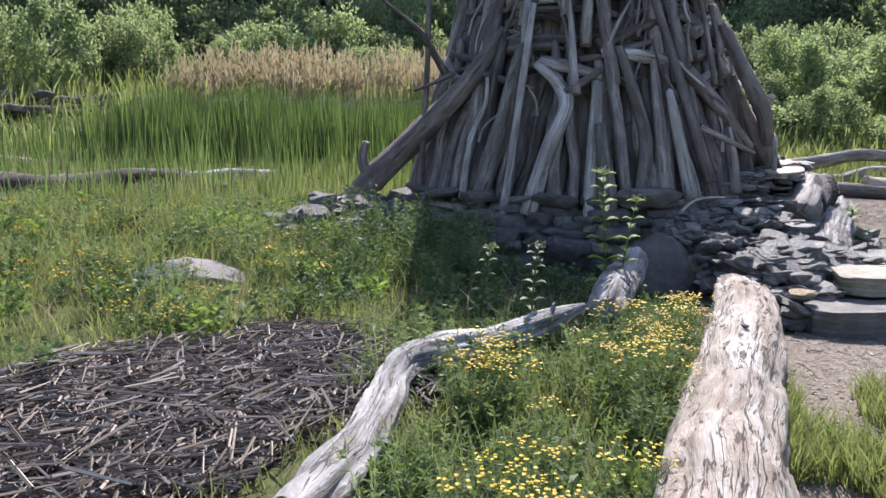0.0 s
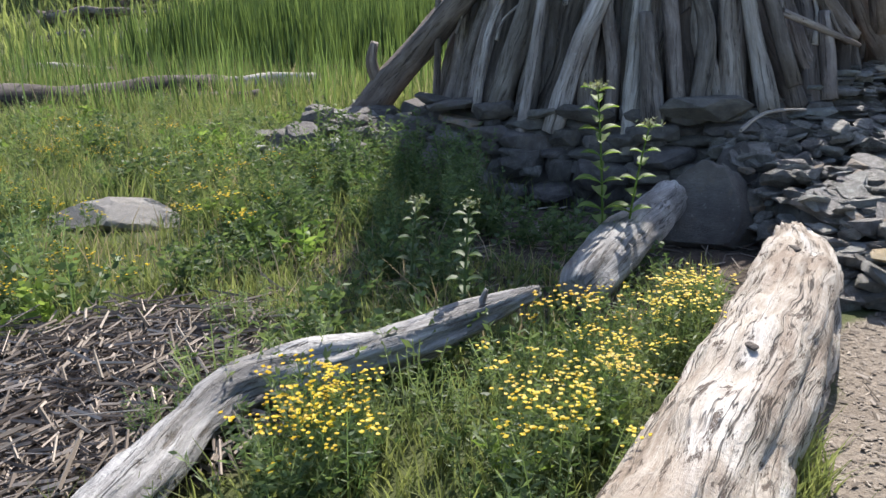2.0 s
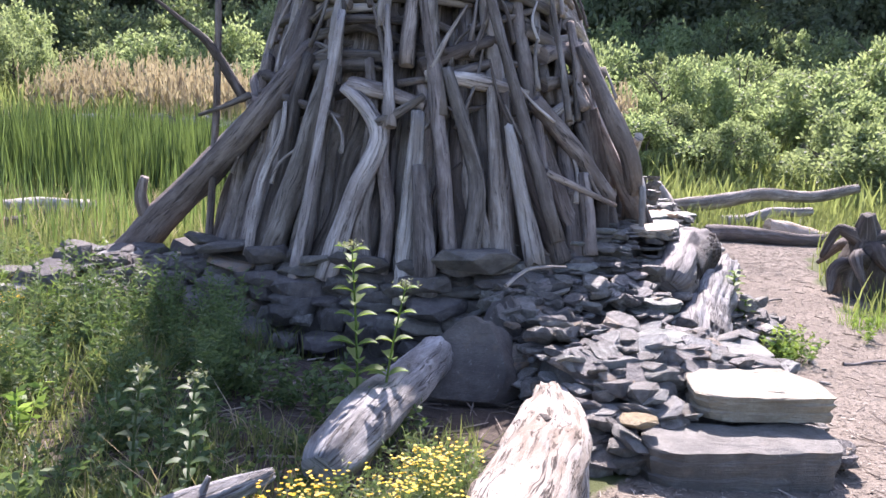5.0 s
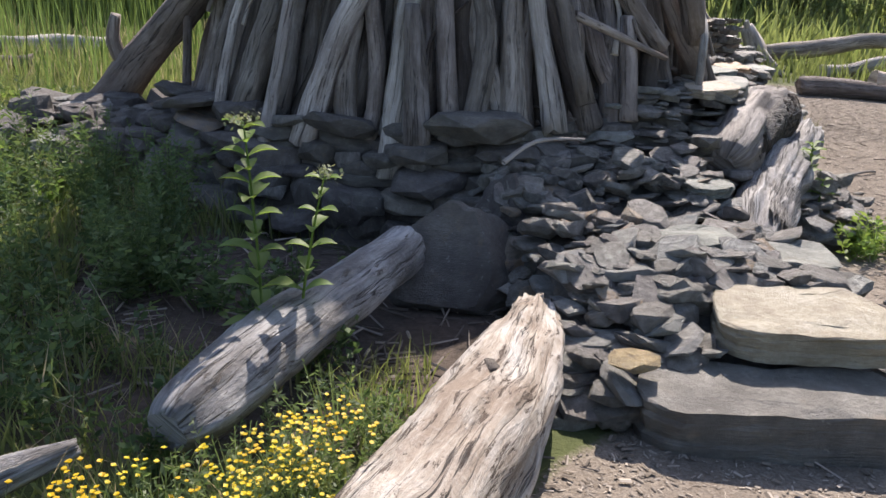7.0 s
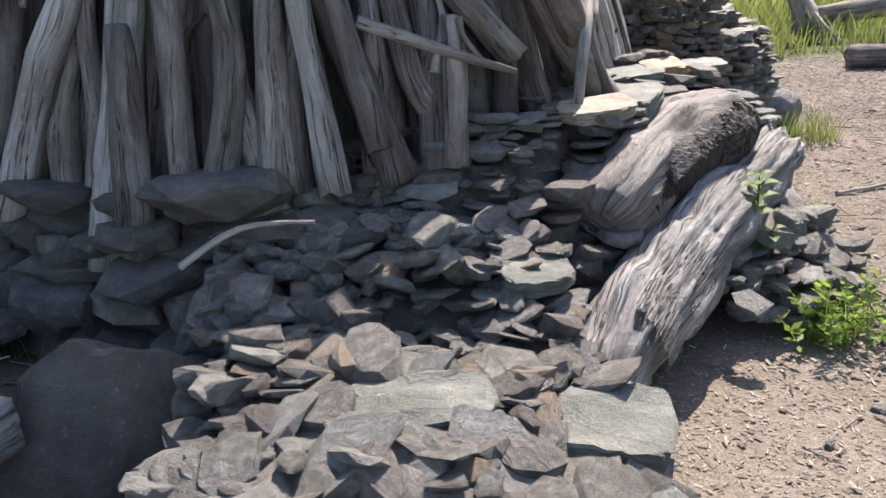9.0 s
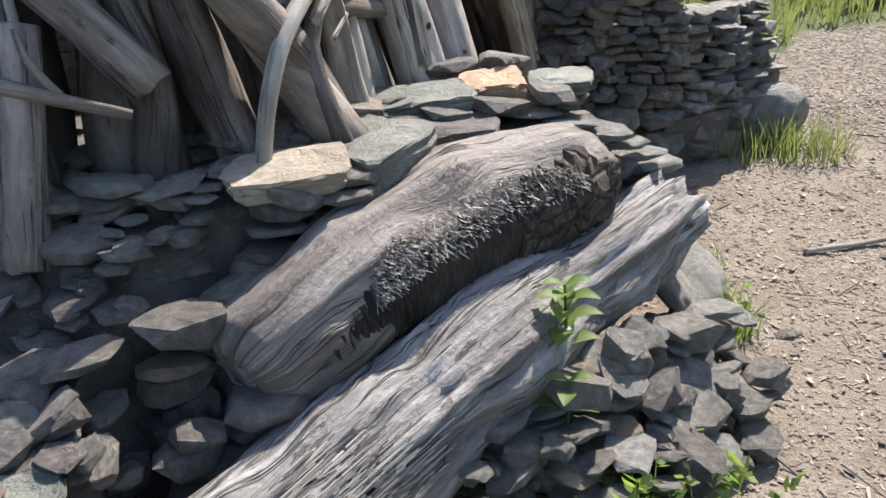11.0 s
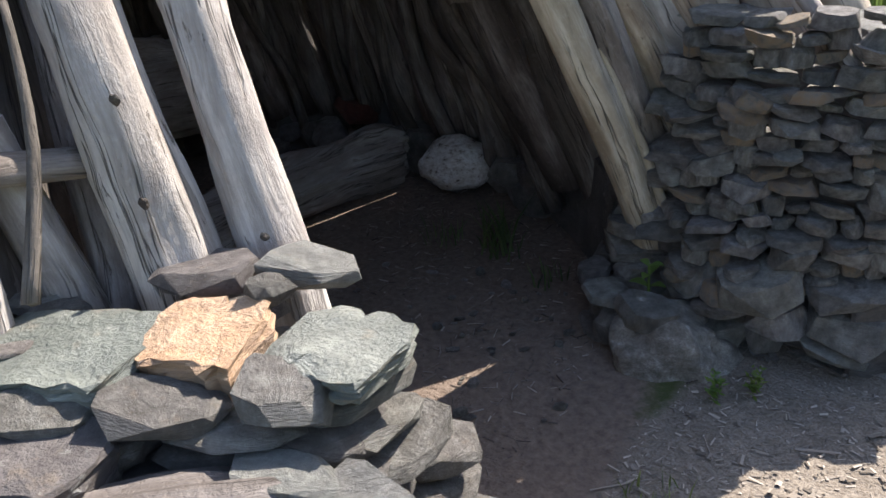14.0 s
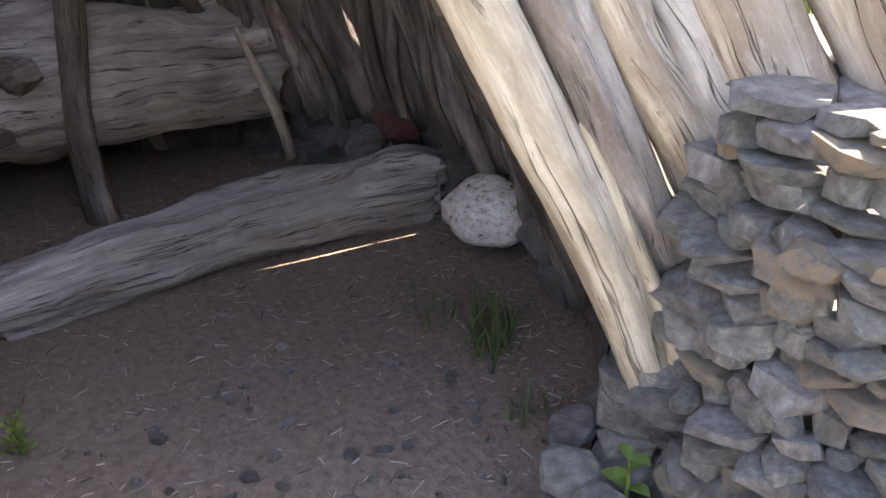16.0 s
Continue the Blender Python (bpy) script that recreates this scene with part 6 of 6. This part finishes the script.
broad_plant("milkweed_plant", "tall plant with broad pale-green leaves and a budding head", (1.10, 4.98, ground_z(1.1, 4.98)), 1.0, 0.135, 13, LIME, 401, (-0.05, 0.0))
broad_plant("milkweed_plant", "shorter leafy plant with a budding head beside its taller neighbour", (1.2, 5.04, ground_z(1.2, 5.04)), 0.82, 0.11, 9, LIME, 411, (0.1, 0.03))
broad_plant("leafy_sprout", "young bright green leafy sprout in the stone heap", (4.17, 7.98, 0.04), 0.27, 0.125, 7, LIME, 402, (-0.01, 0.0), False)
broad_plant("leafy_sprout", "small green sprout in the stone heap", (4.2, 7.8, -0.02), 0.12, 0.1, 3, LIME, 403, (0, 0), False)
broad_plant("tall_weed", "slender upright weed among the litter", (0.52, 4.12, 0.0), 0.58, 0.085, 10, HERB, 404, (0.03, 0.02))
broad_plant("tall_weed", "slender upright weed in front of the shaded soil", (0.25, 4.4, 0.0), 0.52, 0.08, 9, HERB, 405, (0.05, -0.02))
broad_plant("doorway_sprout", "small green sprout at the doorway leg", (3.72, 10.68, -0.14), 0.11, 0.08, 3, LIME, 407, (0, 0), False)

# ---- bushes and trees ----


def crown_mesh(name, seed, clumps, leaves, spread, size, material, leaf=0.07, trunk_h=0.0):
    """Many small leaves gathered in uneven clumps."""
    g = np.random.default_rng(seed)
    c = g.normal(size=(clumps, 3))
    c /= np.linalg.norm(c, axis=1, keepdims=True)
    c *= g.uniform(0.25, 1.0, (clumps, 1)) ** 0.6
    c = c * np.array(spread) + np.array([0, 0, spread[2] * 0.9 + trunk_h])
    c[:, 2] = np.maximum(c[:, 2], 0.1)
    who = g.integers(0, clumps, leaves)
    cs = g.uniform(0.6, 1.4, clumps) * size
    off = g.normal(size=(leaves, 3))
    off /= np.linalg.norm(off, axis=1, keepdims=True)
    pos = c[who] + off * (g.uniform(0.2, 1, (leaves, 1)) * cs[who][:, None])
    pos[:, 2] = np.maximum(pos[:, 2], 0.03)
    d = off + g.normal(size=(leaves, 3)) * 0.6
    return quads_mesh(name, leaf_quads(pos, d, g.uniform(0.7, 1.3, leaves) * leaf, g.uniform(0.45, 0.7, leaves) * leaf), material)


def limb_bm(seed, h, r, n, reach):
    q = random.Random(seed)
    bm = tube(between((0, 0, -0.1), (q.uniform(-0.2, 0.2), q.uniform(-0.2, 0.2), h), 4, 0.08 * h / 4, seed), [r, r * 0.85, r * 0.7, r * 0.5, r * 0.25], 7, 0.1, seed)
    for i in range(n):
        a, z = q.uniform(0, 6.28), h * q.uniform(0.25, 0.9)
        e = Vector((math.cos(a) * reach, math.sin(a) * reach, z + reach * 0.6))
        me = bpy.data.meshes.new("limb")
        b = tube([(0, 0, z), e * 0.5 + Vector((0, 0, z * 0.5)), e], [r * 0.4, r * 0.3, r * 0.1], 5, 0.1, i)
        b.to_mesh(me)
        b.free()
        bm.from_mesh(me)
        bpy.data.meshes.remove(me)
    return bm


BUSHES = []
for i in range(4):
    b = thing("bush", "rounded sunlit green bush of small leaves", "bush", "bushes round the clearing", at=(0, 0, -50))
    part("stem", limb_bm(500 + i, 1.0, 0.04, 6, 0.6), DARK_WOOD, b)
    piece("crown", crown_mesh("crown", 510 + i, 34, 6500, (0.95, 0.95, 0.7), 0.24, BUSH, 0.075), None, b)
    BUSHES.append(b)
TREES = []
for i in range(4):
    b = thing("tree", "dark green leafy tree at the forest edge", "tree", "trees of the forest edge", at=(0, 0, -50))
    part("trunk", limb_bm(600 + i, 8.0, 0.16, 10, 1.6), DARK_WOOD, b)
    piece("crown", crown_mesh("crown", 610 + i, 90, 9000, (2.3, 2.3, 4.4), 0.75, FOREST, 0.24, 0.4), None, b)
    TREES.append(b)


def put_copies(src, spots):
    first = set()
    for x, y, s in spots:
        i = R.randrange(len(src))
        m = pose(x, y, ground_z(x, y) - 0.05, R.uniform(-4, 4), R.uniform(-4, 4), R.uniform(0, 360))
        ob = src[i]
        if i in first:
            ob = copy_thing(ob, m)
        else:
            ob.matrix_basis = m
            first.add(i)
        ob.scale = (s * R.uniform(0.9, 1.15), s * R.uniform(0.9, 1.15), s * R.uniform(0.75, 1.45))


far = [(-26 + 56 * (i % 22) / 21 + R.uniform(-1, 1), 30.5 + 3.6 * (i // 22) + R.uniform(-1.2, 1.2), R.uniform(1.0, 1.9) + 0.35 * (i // 22)) for i in range(66)]
far += [(-30 + 66 * i / 29 + R.uniform(-1, 1), 38.5 + R.uniform(-1.5, 1.5), R.uniform(2.4, 3.5)) for i in range(30)]
put_copies(BUSHES, far + [(-12.5, 26.5, 1.6), (-14.6, 25.5, 1.5), (-10.2, 28.5, 1.2), (-8.0, 29.0, 1.0), (-2.6, 27.6, 1.25), (-1.7, 28.4, 1.1), (-5.2, 30.0, 1.0), (-16.5, 27.0, 1.7), (-11.5, 31.0, 1.5),
                    (8.1, 23.0, 1.3), (9.0, 23.8, 1.0), (10.4, 22.8, 1.1), (12.6, 21.4, 1.55), (13.8, 22.2, 1.5), (15.6, 21.8, 1.5), (11.4, 25.5, 1.5), (14.0, 25.0, 1.7), (9.6, 26.0, 1.4),
                    (17.5, 23.0, 1.7), (16.4, 20.0, 1.3), (18.6, 18.6, 1.2), (7.0, 27.5, 1.3), (13.0, 28.0, 1.8), (17.0, 27.0, 1.9), (3.4, 26.5, 1.2), (1.2, 27.8, 1.2), (5.2, 28.2, 1.3), (20.5, 21.0, 1.6)])
spots = []
for i in range(96):
    x = -48 + 100 * (i % 32) / 31 + R.uniform(-1.2, 1.2)
    row = i // 32
    spots.append((x, 43 + row * 5 + R.uniform(-1.5, 1.5), R.uniform(0.9, 1.35) + 0.2 * row))
for i in range(24):
    spots.append((-24 - R.uniform(0, 9), -4 + i * 1.6, R.uniform(0.8, 1.3)))
    spots.append((26 + R.uniform(0, 9), -4 + i * 1.6, R.uniform(0.8, 1.3)))
put_copies(TREES, spots)
